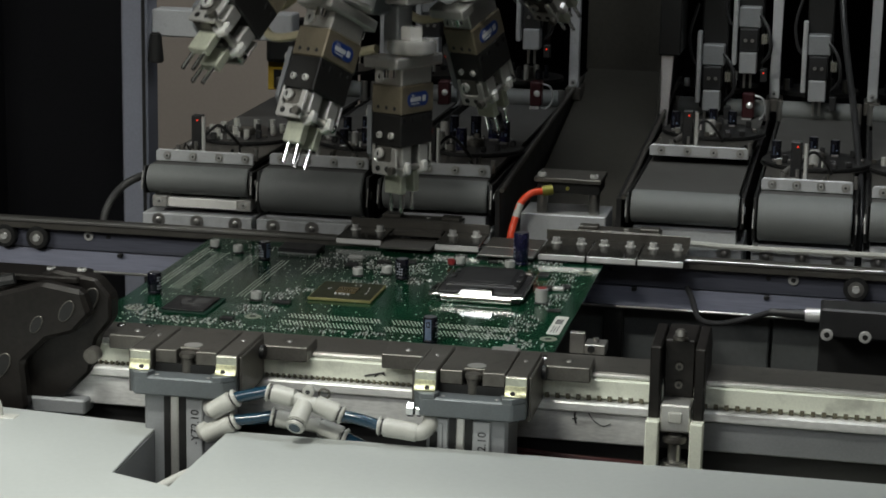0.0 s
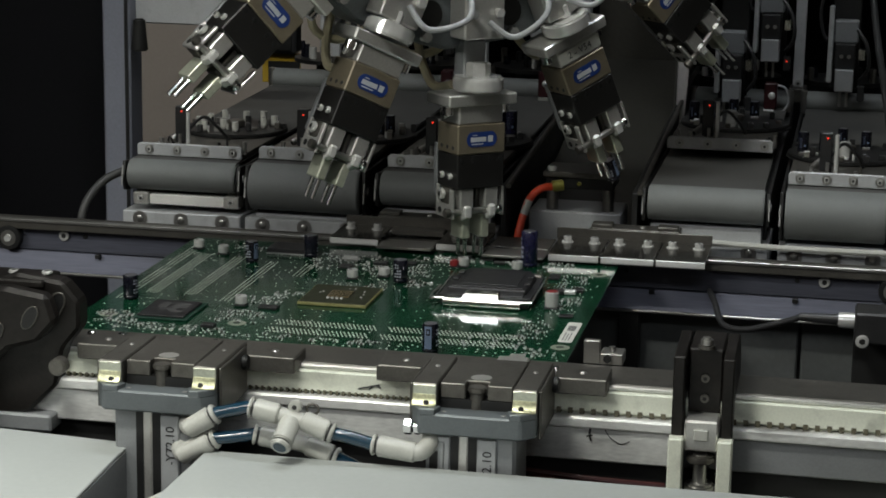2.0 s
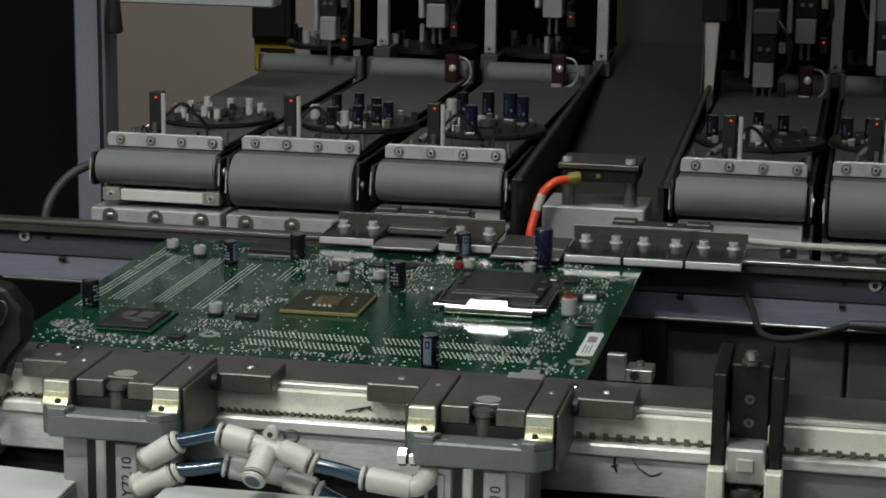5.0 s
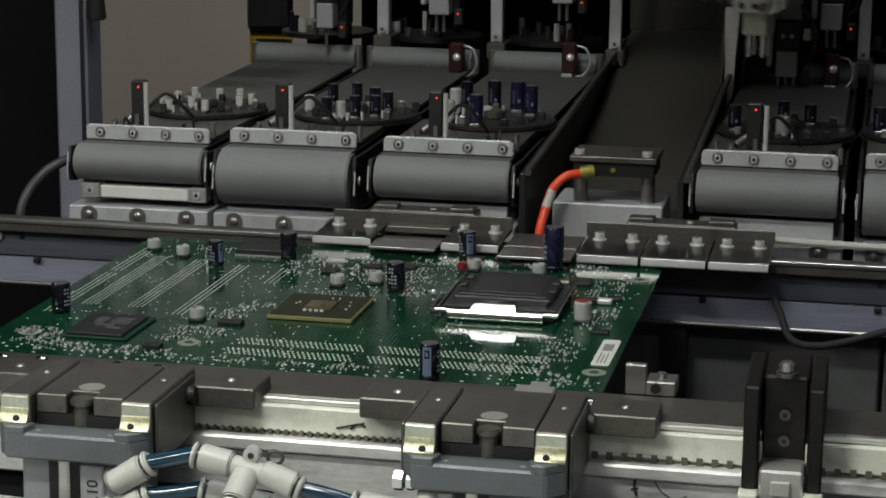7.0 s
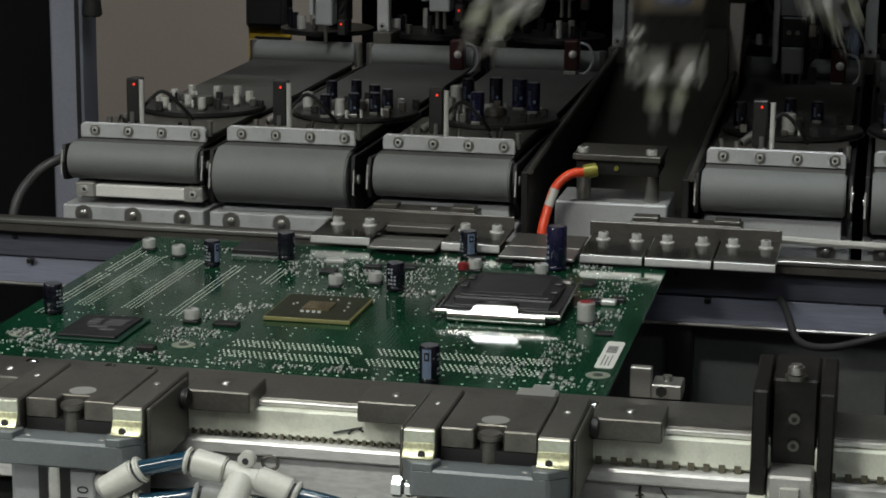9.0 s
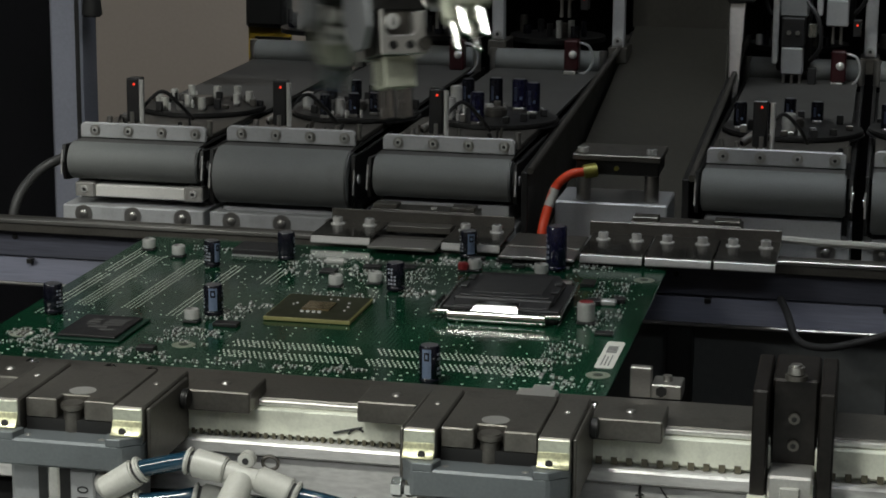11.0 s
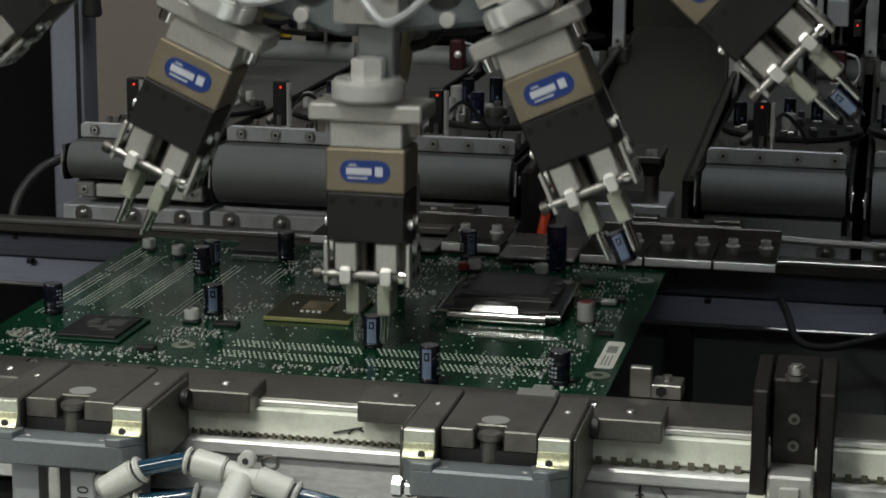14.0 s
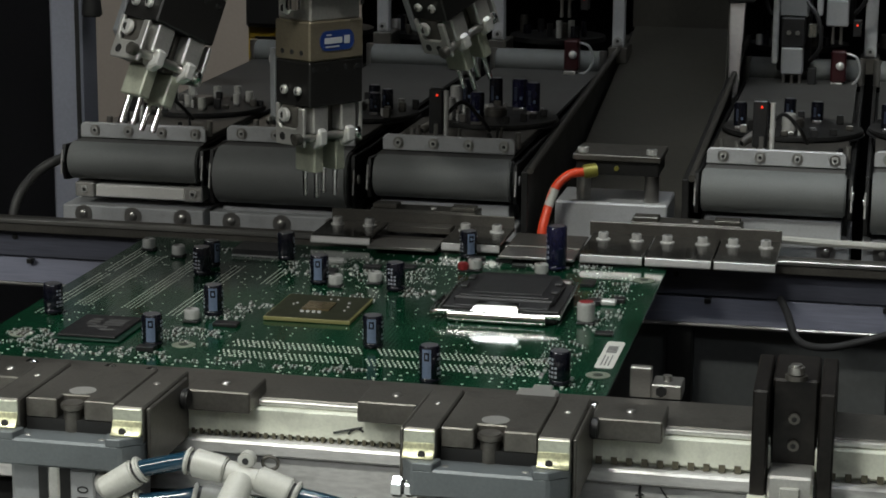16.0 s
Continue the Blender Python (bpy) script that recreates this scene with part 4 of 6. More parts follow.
    # mounting holes with tinned rings
    for x, y in ((-0.0856, -0.0432), (-0.019, -0.044), (0.1415, -0.0481), (0.1405, 0.1062)):
        r = part("mounting_ring", cyl((x, y, 0), (x, y, 0.00025), 0.0046, seg=28), mat("tinned_mount_ring", (0.26, 0.29, 0.23), 0.45, 0.3, 0.2, 300, 0.0), e, smooth=True)
        part("mounting_hole", cyl((x, y, 0.0002), (x, y, 0.0004), 0.0019, seg=20), mat("shadowed_hole_floor", (0.03, 0.04, 0.03), 0.6), r)
    # bar code label
    lb = part("bar_code_label", prism([(0.1394, -0.0385), (0.1448, -0.0385), (0.1456, -0.037), (0.1458, -0.0015), (0.145, 0.0), (0.1396, 0.0), (0.1388, -0.0015), (0.1386, -0.037)], 0.0001, 0.0003), LABEL_WHITE, e, "white paper label with grey bars")
    for i in range(12):
        y = -0.017 + i * 0.00085
        part("bar", box(0.1402, 0.1442, y, y + (0.0003, 0.00045)[i % 2], 0.0003, 0.0004), mat("grey_ink", (0.12, 0.12, 0.12), 0.6), lb)
    for i in range(3):
        part("print_line", box(0.1404 + i * 0.0014, 0.1409 + i * 0.0014, -0.035, -0.0205 - 0.002 * (i % 2), 0.0003, 0.0004), mat("grey_ink", (0.12, 0.12, 0.12), 0.6), lb)
    return e


circuit_board()


def chipset():
    e = thing("bare_die_chip", pose(0.0, 0.0, 0.0002) @ pose(0, 0, 0, 0, 0, 0), "olive chip package with a bare die in its middle", "chip")
    part("substrate", box(-0.0005, 0.0355, -0.0005, 0.0385, 0.0, 0.0016, 0.0002), GOLD, e)
    part("top", box(0.0002, 0.0348, 0.0002, 0.0378, 0.0016, 0.0019), SUBSTRATE, e)
    part("die", box(0.012, 0.0235, 0.012, 0.0245, 0.0019, 0.0027, 0.0001), mat("polished_silicon", (0.2, 0.16, 0.09), 0.12, 0.6, 0.1, 200, 0.0), e, "polished bronze die")
    for i in range(4):
        part("capacitor_chip", box(0.0125 + i * 0.0024, 0.0138 + i * 0.0024, 0.0085, 0.0097, 0.0019, 0.0026), SOLDER, e)
    for x, y in ((0.006, 0.02), (0.007, 0.022), (0.029, 0.014), (0.029, 0.02), (0.028, 0.026), (0.019, 0.031), (0.022, 0.031)):
        part("capacitor_chip", box(x, x + 0.0008, y, y + 0.0006, 0.0019, 0.0023), SOLDER, e)


chipset()


def south_chip():
    e = thing("bga_chip", pose(-0.058, -0.031, 0.0002), "black square chip with faint print on the board", "chip")
    part("substrate", box(-0.0132, 0.0145, -0.0175, 0.0185, 0.0, 0.0008, 0.0002), mat("green_chip_substrate", (0.008, 0.034, 0.022), 0.4), e)
    part("package", box(-0.0116, 0.0122, -0.0155, 0.016, 0.0008, 0.0019, 0.0003), CHIP, e)
    for y, a, b in ((0.008, -0.006, -0.002), (0.008, 0.001, 0.009), (0.0045, -0.0065, -0.0015), (0.0045, 0.0005, 0.0085), (0.001, -0.006, -0.002), (0.001, 0.001, 0.009), (-0.003, -0.004, 0.004), (-0.0065, 0.002, 0.008)):
        part("print_bar", box(a, b, y, y + 0.0022, 0.0019, 0.00196), mat("faint_chip_print", (0.085, 0.085, 0.085), 0.5), e)
    e = thing("io_chip", pose(-0.036, 0.118, 0.0002), "flat black chip with fine side leads on the board", "chip")
    part("package", box(-0.0125, 0.0125, -0.009, 0.009, 0.0003, 0.003, 0.0004), CHIP, e)
    bm = bmesh.new()
    for i in range(22):
        for s in (-1, 1):
            box(-0.0118 + i * 0.0011, -0.0114 + i * 0.0011, s * 0.0098 - 0.0009, s * 0.0098 + 0.0009, 0, 0.0008, 0, bm)
    part("lead_row", bm, SOLDER, e)


south_chip()


def cpu_socket():
    e = thing("processor_socket", pose(0.0922, 0.058, 0.0), "processor socket with black cap and bright steel load plate", "processor socket")
    part("housing", box(-0.0225, 0.0228, -0.038, 0.0125, 0.0001, 0.004, 0.0005), BLACK_PLASTIC, e)
    part("load_frame", prism([(-0.0235, -0.037), (0.0238, -0.037), (0.0245, 0.006), (0.0215, 0.012), (-0.0215, 0.012), (-0.024, 0.006)], 0.004, 0.0052, bev=0.0003), BLACK_PLASTIC, e)
    cap = part("protective_cap", prism([(-0.0205, -0.03), (0.0205, -0.03), (0.0205, 0.004), (0.0185, 0.008), (0.0165, 0.0155), (-0.0165, 0.0155), (-0.0205, 0.008)], 0.0053, 0.0078, bev=0.0007), CHIP, e, "black plastic protective cap")
    part("front_ledge", prism([(-0.036, 0.0053), (-0.0355, 0.0058), (-0.0302, 0.0072), (-0.0302, 0.0053)], -0.0195, 0.0195, m=YZX, bev=0.0003), BLACK_PLASTIC, cap)
    part("recess", box(-0.0145, 0.0145, -0.0215, 0.009, 0.0078, 0.0081, 0.0002), BLACK_PLASTIC, cap)
    part("rib", box(-0.0185, 0.0185, -0.0285, -0.0262, 0.0078, 0.0085, 0.0003), BLACK_PLASTIC, cap)
    for x, y in ((-0.0192, -0.012), (0.0192, -0.016), (0.0185, -0.001), (-0.0188, 0.002)):
        part("corner_tab", box(x - 0.0016, x + 0.0016, y - 0.003, y + 0.003, 0.0078, 0.0088, 0.0004), BLACK_PLASTIC, cap)
    part("front_lip", box(-0.0205, 0.0195, -0.0435, -0.036, 0.0012, 0.0032, 0.0007), POLISHED, e, "bright rolled front lip")
    part("front_roll", cyl((-0.0203, -0.0415, 0.0027), (0.0193, -0.0415, 0.0027), 0.0027, seg=18, bev=0.0004), POLISHED, e, smooth=True)
    part("front_rod", cyl((-0.0258, -0.0415, 0.0042), (0.0252, -0.0415, 0.0042), 0.001, seg=12, bev=0.0002), POLISHED, e, smooth=True)
    part("front_tab", prism([(-0.0115, 0.0), (0.0085, 0.0), (0.0078, 0.0034), (-0.0095, 0.0034)], 0.0, 0.0008, m=pose(0, -0.0424, 0.0044, 52, 0, 0), bev=0.0002), POLISHED, e, "bright raised tab")
    part("tab_flat", box(-0.0095, 0.0078, -0.0402, -0.0345, 0.0069, 0.0076, 0.0003), POLISHED, e)
    for sx in (-1, 1):
        part("side_lever", sweep([(sx * 0.0248, -0.042, 0.004), (sx * 0.0246, -0.024, 0.0048), (sx * 0.0246, -0.004, 0.0056), (sx * 0.0242, 0.011, 0.006)], 0.0008, 10), POLISHED, e, smooth=True)
        part("hinge", box(sx * 0.0195 - 0.003, sx * 0.0195 + 0.003, 0.0105, 0.0155, 0.003, 0.0066, 0.0008), STEEL_DARK, e)
    part("lever_hook", sweep([(-0.0248, -0.042, 0.004), (-0.0275, -0.04, 0.003), (-0.028, -0.03, 0.0035), (-0.027, -0.016, 0.004)], 0.0009, 8), POLISHED, e, smooth=True)


cpu_socket()


def capacitor(m, r=0.004, h=0.0128, sleeve=None, turn=0.0, label="", stripe=True):
    """A radial electrolytic capacitor: sleeve, beaded top, stripe, leads; its base at the origin."""
    e = thing("capacitor", m, label or "upright capacitor in a dark blue sleeve with pale print", "capacitor", "capacitors")
    bm = bmesh.new()
    prof = [(r * 0.9, 0.0005), (r, 0.0011), (r, 0.0018), (r * 0.93, 0.0023), (r, 0.0028), (r, h - 0.0006), (r * 0.92, h)]
    seg = 24
    rings = [[bm.verts.new((q * math.cos(2 * math.pi * k / seg), q * math.sin(2 * math.pi * k / seg), z)) for k in range(seg)] for q, z in prof]
    for a, b in zip(rings, rings[1:]):
        for k in range(seg):
            bm.faces.new((a[k], a[(k + 1) % seg], b[(k + 1) % seg], b[k]))
    bm.faces.new(rings[0][::-1])
    bm.faces.new(rings[-1])
    s = part("sleeve", bm, sleeve or SLEEVE, e, smooth=True)
    part("top", cyl((0, 0, h - 0.0002), (0, 0, h + 0.0001), r * 0.8, seg=20), mat("dull_can_top", (0.2, 0.2, 0.22), 0.35, 0.7), e, "dull metal top")

    def patch(a0, a1, z0, z1, material, name, q=1.012):
        b = bmesh.new()
        n = 5
        lo, hi = [], []
        for i in range(n + 1):
            a = radians(turn + a0 + (a1 - a0) * i / n)
            lo.append(b.verts.new((q * r * math.cos(a), q * r * math.sin(a), z0)))
            hi.append(b.verts.new((q * r * math.cos(a), q * r * math.sin(a), z1)))
        for i in range(n):
            b.faces.new((lo[i], lo[i + 1], hi[i + 1], hi[i]))
        part(name, b, material, s)

    if stripe:
        patch(-25, 25, 0.0026, h - 0.0008, STRIPE, "stripe")
        patch(-14, 14, h * 0.64, h * 0.86, SLEEVE, "print_ring", 1.02)
        patch(-7, 7, h * 0.69, h * 0.81, STRIPE, "ring_centre", 1.03)
    for side in (-82, 88):
        b = bmesh.new()
        for col in range(3):
            for i in range(5 - (col == 2)):
                if (i * 3 + col * 2) % 7 == 6:
                    continue
                z = h * (0.27 + 0.125 * i)
                a0 = side - 27 + col * 20
                q = [(1.012 * r * math.cos(radians(turn + a)), 1.012 * r * math.sin(radians(turn + a))) for a in (a0, a0 + 6.5, a0 + 13)]
                for (xa, ya), (xb, yb) in zip(q, q[1:]):
                    b.faces.new([b.verts.new(v) for v in ((xa, ya, z), (xb, yb, z), (xb, yb, z + h * 0.07), (xa, ya, z + h * 0.07))])
        part("print", b, PRINT, s, "pale rows of print")
    for sx in (-1, 1):
        part("lead", cyl((sx * r * 0.45, 0, -0.0015), (sx * r * 0.45, 0, 0.0007), 0.0003, seg=8), SOLDER, e)
    return e


for x, y, h, r, sl, tn in ((-0.0858, -0.0101, 0.0125, 0.0039, SLEEVE, 60), (0.0837, -0.0722, 0.0142, 0.0039, SLEEVE, -95), (0.0999, 0.1172, 0.020, 0.0046, SLEEVE_BLUE, 120), (0.0396, 0.0614, 0.0125, 0.004, SLEEVE, 170), (-0.0501, 0.086, 0.012, 0.0036, SLEEVE, -30)):
    capacitor(pose(x, y, 0.0), r, h, sl, tn)


def can_cap(x, y, r=0.0031, h=0.0055, red=False):
    e = thing("smd_capacitor", pose(x, y, 0), "small silver surface-mount capacitor can" + (" with a red mark" if red else ""), "capacitor", "silver can capacitors")
    part("base", box(-r, r, -r, r, 0.0001, 0.0012, 0.0003), CHIP, e)
    part("can", cyl((0, 0, 0.0012), (0, 0, h), r, seg=22, bev=0.0005), CAN, e, smooth=True)
    if red:
        part("red_mark", cyl((0, 0, h), (0, 0, h + 0.0002), r * 0.8, seg=20), RED_PAINT, e)
    else:
        part("dark_mark", box(-r * 0.6, -r * 0.1, -r * 0.4, r * 0.4, h, h + 0.00015), CHIP, e)


for x, y, red in ((-0.0887, 0.1108, False), (-0.071, 0.1007, False), (0.013, 0.0621, False), (0.0282, 0.0713, False), (-0.0272, -0.0096, False), (0.0651, 0.1061, False), (0.0953, 0.1047, False)):
    can_cap(x, y, red=red)
can_cap(0.1264, 0.026, 0.0036, 0.009, True)
rc = thing("red_coil", pose(0.0604, 0.1035, 0), "small red wound coil on the board", "coil")
part("core", box(-0.0025, 0.0025, -0.002, 0.002, 0.0001, 0.001, 0.0002), CHIP, rc)
part("winding", cyl((0, 0, 0.001), (0, 0, 0.0042), 0.0024, seg=18, bev=0.0005), RED_PAINT, rc, smooth=True)
dr = thing("ferrite_drum", pose(0.057, 0.0575, 0), "bright round solder bead on the board", "solder bead")
bm = bmesh.new()
bmesh.ops.create_uvsphere(bm, u_segments=14, v_segments=8, radius=0.0013, matrix=Matrix.Translation((0, 0, 0.0011)))
part("bead", bm, CHROME, dr, smooth=True)


# ---- component feeders behind the rail ----
# what stands on each component plate: across, behind the roller, radius, height, sleeve
TRAYS = {
    "white": [(x, y, 0.0021, 0.0068, "white") for x, y in ((-0.017, 0.107), (-0.013, 0.125), (0.002, 0.124), (-0.003, 0.089), (0.021, 0.1), (0.025, 0.11), (0.013, 0.127), (-0.021, 0.094), (0.008, 0.079), (-0.012, 0.077))],
    "dark": [(-0.008, 0.119, 0.003, 0.0115, "dark"), (0.003, 0.065, 0.0031, 0.012, "dark"), (0.004, 0.126, 0.003, 0.0115, "dark"), (0.0165, 0.072, 0.0031, 0.0122, "dark"), (0.019, 0.107, 0.0032, 0.012, "dark"), (0.0255, 0.081, 0.0031, 0.0115, "dark"), (0.0295, 0.093, 0.0031, 0.012, "dark"), (0.0095, 0.069, 0.0028, 0.0095, "can"), (-0.0135, 0.09, 0.003, 0.009, "can")],
    "blue": [(0.0023, 0.07, 0.0037, 0.0165, "violet"), (-0.0165, 0.108, 0.0033, 0.014, "can"), (-0.0135, 0.125, 0.0035, 0.0155, "dark"), (0.0025, 0.122, 0.0037, 0.017, "dark"), (0.0151, 0.124, 0.0042, 0.0165, "violet"), (0.0245, 0.112, 0.0037, 0.0165, "violet"), (0.0028, 0.1, 0.0028, 0.006, "can"), (-0.0148, 0.081, 0.0035, 0.0115, "can")],
    "few": [(-0.0229, 0.089, 0.0034, 0.0135, "dark"), (-0.0103, 0.098, 0.0032, 0.0125, "dark"), (0.0005, 0.13, 0.0032, 0.0105, "dark"), (0.0025, 0.077, 0.0036, 0.0105, "can"), (0.0151, 0.118, 0.0033, 0.011, "dark")],
}


def tray_parts(e, xc, y, z, kinds, R):
    """A round component plate with capacitors standing on it."""
    part("round_plate", cyl((xc, y, z), (xc, y, z + 0.0024), R, seg=40, bev=0.0006), BLACK, e, "black round component plate", smooth=True)
    part("rim", cyl((xc, y, z - 0.0006), (xc, y, z - 0.0001), R * 1.02, seg=40), BLACK_PLASTIC, e, smooth=True)
    rnd = random.Random(kinds)
    for i in range(16):
        a, q = rnd.uniform(0, 2 * math.pi), R * rnd.uniform(0.55, 0.97)
        x, yy = xc + math.cos(a) * q, y + math.sin(a) * q
        part("clip", box(x - 0.0018, x + 0.0018, yy - 0.0012, yy + 0.0012, z + 0.0024, z + rnd.uniform(0.0045, 0.008), 0.0004), (BLACK_PLASTIC, STEEL_DARK, STEEL, BLACK)[i % 4], e)
    part("hub", cyl((xc, y, z + 0.0024), (xc, y, z + 0.007), 0.006, seg=24, bev=0.0008), STEEL_DARK, e, smooth=True)
    look_of = {"white": WHITE_PLASTIC, "dark": SLEEVE, "violet": SLEEVE_BLUE, "can": CAN}
    zt = z + 0.0024
    for i, (x, yy, r, h, kind) in enumerate(TRAYS[kinds]):
        yy += 0.2
        c = part("held_capacitor", cyl((x, yy, zt + 0.001), (x, yy, zt + h), r, seg=18, bev=r * 0.16), look_of[kind], e, smooth=True)
        part("cap_top", cyl((x, yy, zt + h), (x, yy, zt + h + 0.0001), r * 0.78, seg=16), CAN if kind in ("white", "can") else mat("dull_can_top", (0.2, 0.2, 0.22), 0.35, 0.7), c, smooth=True)
        if kind in ("dark", "violet"):
            part("stripe", box(x - r * 0.55, x - r * 0.2, yy - r * 1.0, yy - r * 0.86, zt + h * 0.3, zt + h * 0.75), STRIPE_DIM, c)
            part("print", box(x + r * 0.15, x + r * 0.5, yy - r * 1.0, yy - r * 0.86, zt + h * 0.35, zt + h * 0.45), STRIPE, c)
        part("holder", box(x - r * 0.7, x + r * 0.7, yy - r * 1.15, yy + r * 0.6, zt, zt + 0.0016, 0.0003), STEEL, e)
        if i % 2:
            part("holder_pin", cyl((x + r * 1.5, yy - r, zt), (x + r * 1.5, yy - r, zt + 0.004), 0.0008, seg=8), SCREW_BRIGHT, e, smooth=True)


def feeder(x0, x1, dia, zc, kinds, white_bar=False, seed=1, back=0.0):
    """A belt feeder: roller, belt that climbs to a far roller, base; and the carriage on it."""
    xc, w = (x0 + x1) / 2, (x1 - x0) / 2 - 0.0015
    y0, y1 = 0.2, 0.53
    ztop = zc + dia / 2
    e = thing("belt_feeder", pose(xc, 0, 0), "belt feeder with grey rubber roller and black side plates", "belt feeder", "belt feeders")
    part("roller", cyl((-w + 0.0022, y0, zc), (w - 0.0022, y0, zc), dia / 2, seg=40, bev=0.0008), RUBBER, e, "grey rubber-covered roller", smooth=True)
    for s in (-1, 1):
        part("side_plate", prism([(y0 - 0.006, zc - dia * 0.5), (y0 - 0.009, zc), (y0 - 0.006, zc + dia * 0.45), (y0 + 0.01, ztop - 0.002), (y1, 0.034), (y1, 0.0), (y0, zc - dia * 0.55)], s * w - 0.001, s * w + 0.001,
                                 m=Matrix(((0, 0, 1, 0), (1, 0, 0, 0), (0, 1, 0, 0), (0, 0, 0, 1))), bev=0.0003), BLACK, e)
        ax = part("axle_nut", cyl((s * (w - 0.001), y0, zc), (s * (w + 0.0016), y0, zc), 0.0026, seg=14, bev=0.0004), CHROME, e, smooth=True)
        # thin chrome rod drawn for the upright highlight on the side plate's edge
        part("tension_pin", cyl((s * (w + 0.0006), y0 - 0.0095, zc - 0.006), (s * (w + 0.0006), y0 - 0.0075, zc + 0.006), 0.0005, seg=10), CHROME, ax, smooth=True)
    part("belt", prism([(y0, ztop - 0.0015), (y0, ztop), (y1, 0.037), (y1, 0.035)], -w + 0.003, w - 0.003, m=Matrix(((0, 0, 1, 0), (1, 0, 0, 0), (0, 1, 0, 0), (0, 0, 0, 1)))), BELT, e, "dark grey rubber belt")
    part("far_roller", cyl((-w + 0.003, y1 - 0.015, 0.0412), (w - 0.003, y1 - 0.015, 0.0412), 0.0076, seg=28, bev=0.0008), RUBBER, e, "grey rubber far roller", smooth=True)
    for s in (-1, 1):
        part("far_bearing", cyl((s * (w - 0.0015), y1 - 0.016, 0.033), (s * (w - 0.0015), y1 - 0.016, 0.049), 0.0028, seg=14, bev=0.0004), STEEL, e, smooth=True)
    part("body", box(-w + 0.0012, w - 0.0012, y0 + 0.012, y1 - 0.02, -0.02, min(0.03, ztop - 0.004), 0.0), BLACK, e)
    bs = part("base_block", box(-w - 0.001, w + 0.001, y0 - 0.008, y0 + 0.05, -0.02, 0.0022, 0.0006), BRACKET, e, "pale base block with countersunk screws")
    for i in range(3):
        x = -w * 0.72 + i * w * 0.72
        sc = part("screw_washer", cyl((x, y0 - 0.0083, -0.0022), (x, y0 - 0.0079, -0.0022), 0.0046, seg=20), STEEL, bs, smooth=True)
        part("screw_head", dome((x, y0 - 0.0083, -0.0022), (0, -1, 0), 0.0023, 0.0009), STEEL, sc, smooth=True)
    if white_bar:
        part("white_bar", box(-w * 0.58, w * 0.72, y0 - 0.0045, y0 + 0.004, 0.0062, 0.0125, 0.0006), mat("white_plastic_bar", (0.74, 0.73, 0.7), 0.4, 0.0, 0.06, 60, 0.03), e, "white bar under the roller")
        for x in (-w * 0.72, w * 0.86):
            b = part("corner_block", box(x - 0.005, x + 0.005, y0 - 0.006, y0 + 0.004, 0.0062, 0.0135, 0.0006), ALU, e)
            screw(b, (x, y0 - 0.006, 0.010), (0, -1, 0), 0.002, 0.0008)
    else:
        part("under_plate", box(-w * 0.9, w * 0.9, y0 - 0.001, y0 + 0.02, 0.002, max(0.004, zc - dia * 0.6), 0.0004), BRACKET, e)
    # carriage
    c = thing("feeder_carriage", pose(xc, back, 0), {"white": "feeder carriage with white capacitors on a black plate", "blue": "feeder carriage with tall blue capacitors on a black plate", "few": "feeder carriage with a few dark capacitors on a black plate"}.get(kinds, "feeder carriage with dark capacitors on a black plate"), "feeder carriage", "feeder carriages")
    zb = ztop + 0.0015 + back * 0.06
    k = w * 0.92
    br = part("bracket", prism([(-k, zb - 0.001), (k, zb - 0.001), (k, zb + 0.0052), (k - 0.0016, zb + 0.0068), (-k + 0.0016, zb + 0.0068), (-k, zb + 0.0052)], -y0 - 0.0115, -y0 - 0.009, m=Matrix(((1, 0, 0, 0), (0, 0, -1, 0), (0, 1, 0, 0), (0, 0, 0, 1))), bev=0.0005), BRACKET, c, "pale bracket strip with four screws")
    part("deck", box(-w * 0.92, w * 0.92, y0 + 0.0115, y0 + 0.1, zb - 0.001, zb + 0.0015, 0.0004), STEEL_DARK, c)
    for i in range(4):
        x = -w * 0.7 + i * w * 0.49
        sw = part("washer", cyl((x, y0 + 0.009, zb + 0.003), (x, y0 + 0.0085, zb + 0.003), 0.0027, seg=18), STEEL, br, smooth=True)
        part("screw_head", cyl((x, y0 + 0.0085, zb + 0.003), (x, y0 + 0.0079, zb + 0.003), 0.0019, seg=16, bev=0.0003), SCREW_BRIGHT, sw, smooth=True)
        part("socket", cyl((x, y0 + 0.0079, zb + 0.003), (x, y0 + 0.0078, zb + 0.003), 0.0009, seg=6), BLACK, sw)
        if i in (0, 3):
            part("stand_off", cyl((x + 0.006, y0 + 0.014, zb + 0.0015), (x + 0.006, y0 + 0.014, zb + 0.0095), 0.0014, seg=10), STEEL, c, smooth=True)
    xs = -w * 0.2
    part("sensor_post", cyl((xs + 0.0045, y0 + 0.016, zb), (xs + 0.0045, y0 + 0.016, zb + 0.0285), 0.0013, seg=12), SCREW_BRIGHT, c, "slim steel post", smooth=True)
    part("post_stub", cyl((xs - 0.0005, y0 + 0.015, zb), (xs - 0.0005, y0 + 0.015, zb + 0.012), 0.0011, seg=12), STEEL, c, smooth=True)
    sn = part("sensor", box(xs - 0.0052, xs + 0.0018, y0 + 0.02, y0 + 0.028, zb + 0.006, zb + 0.0285, 0.0006), BLACK_PLASTIC, c, "black light sensor")
    part("lamp", cyl((xs - 0.001, y0 + 0.02, zb + 0.0255), (xs - 0.001, y0 + 0.0193, zb + 0.0255), 0.00055, seg=10), LED_RED, sn, "small glowing red lamp")
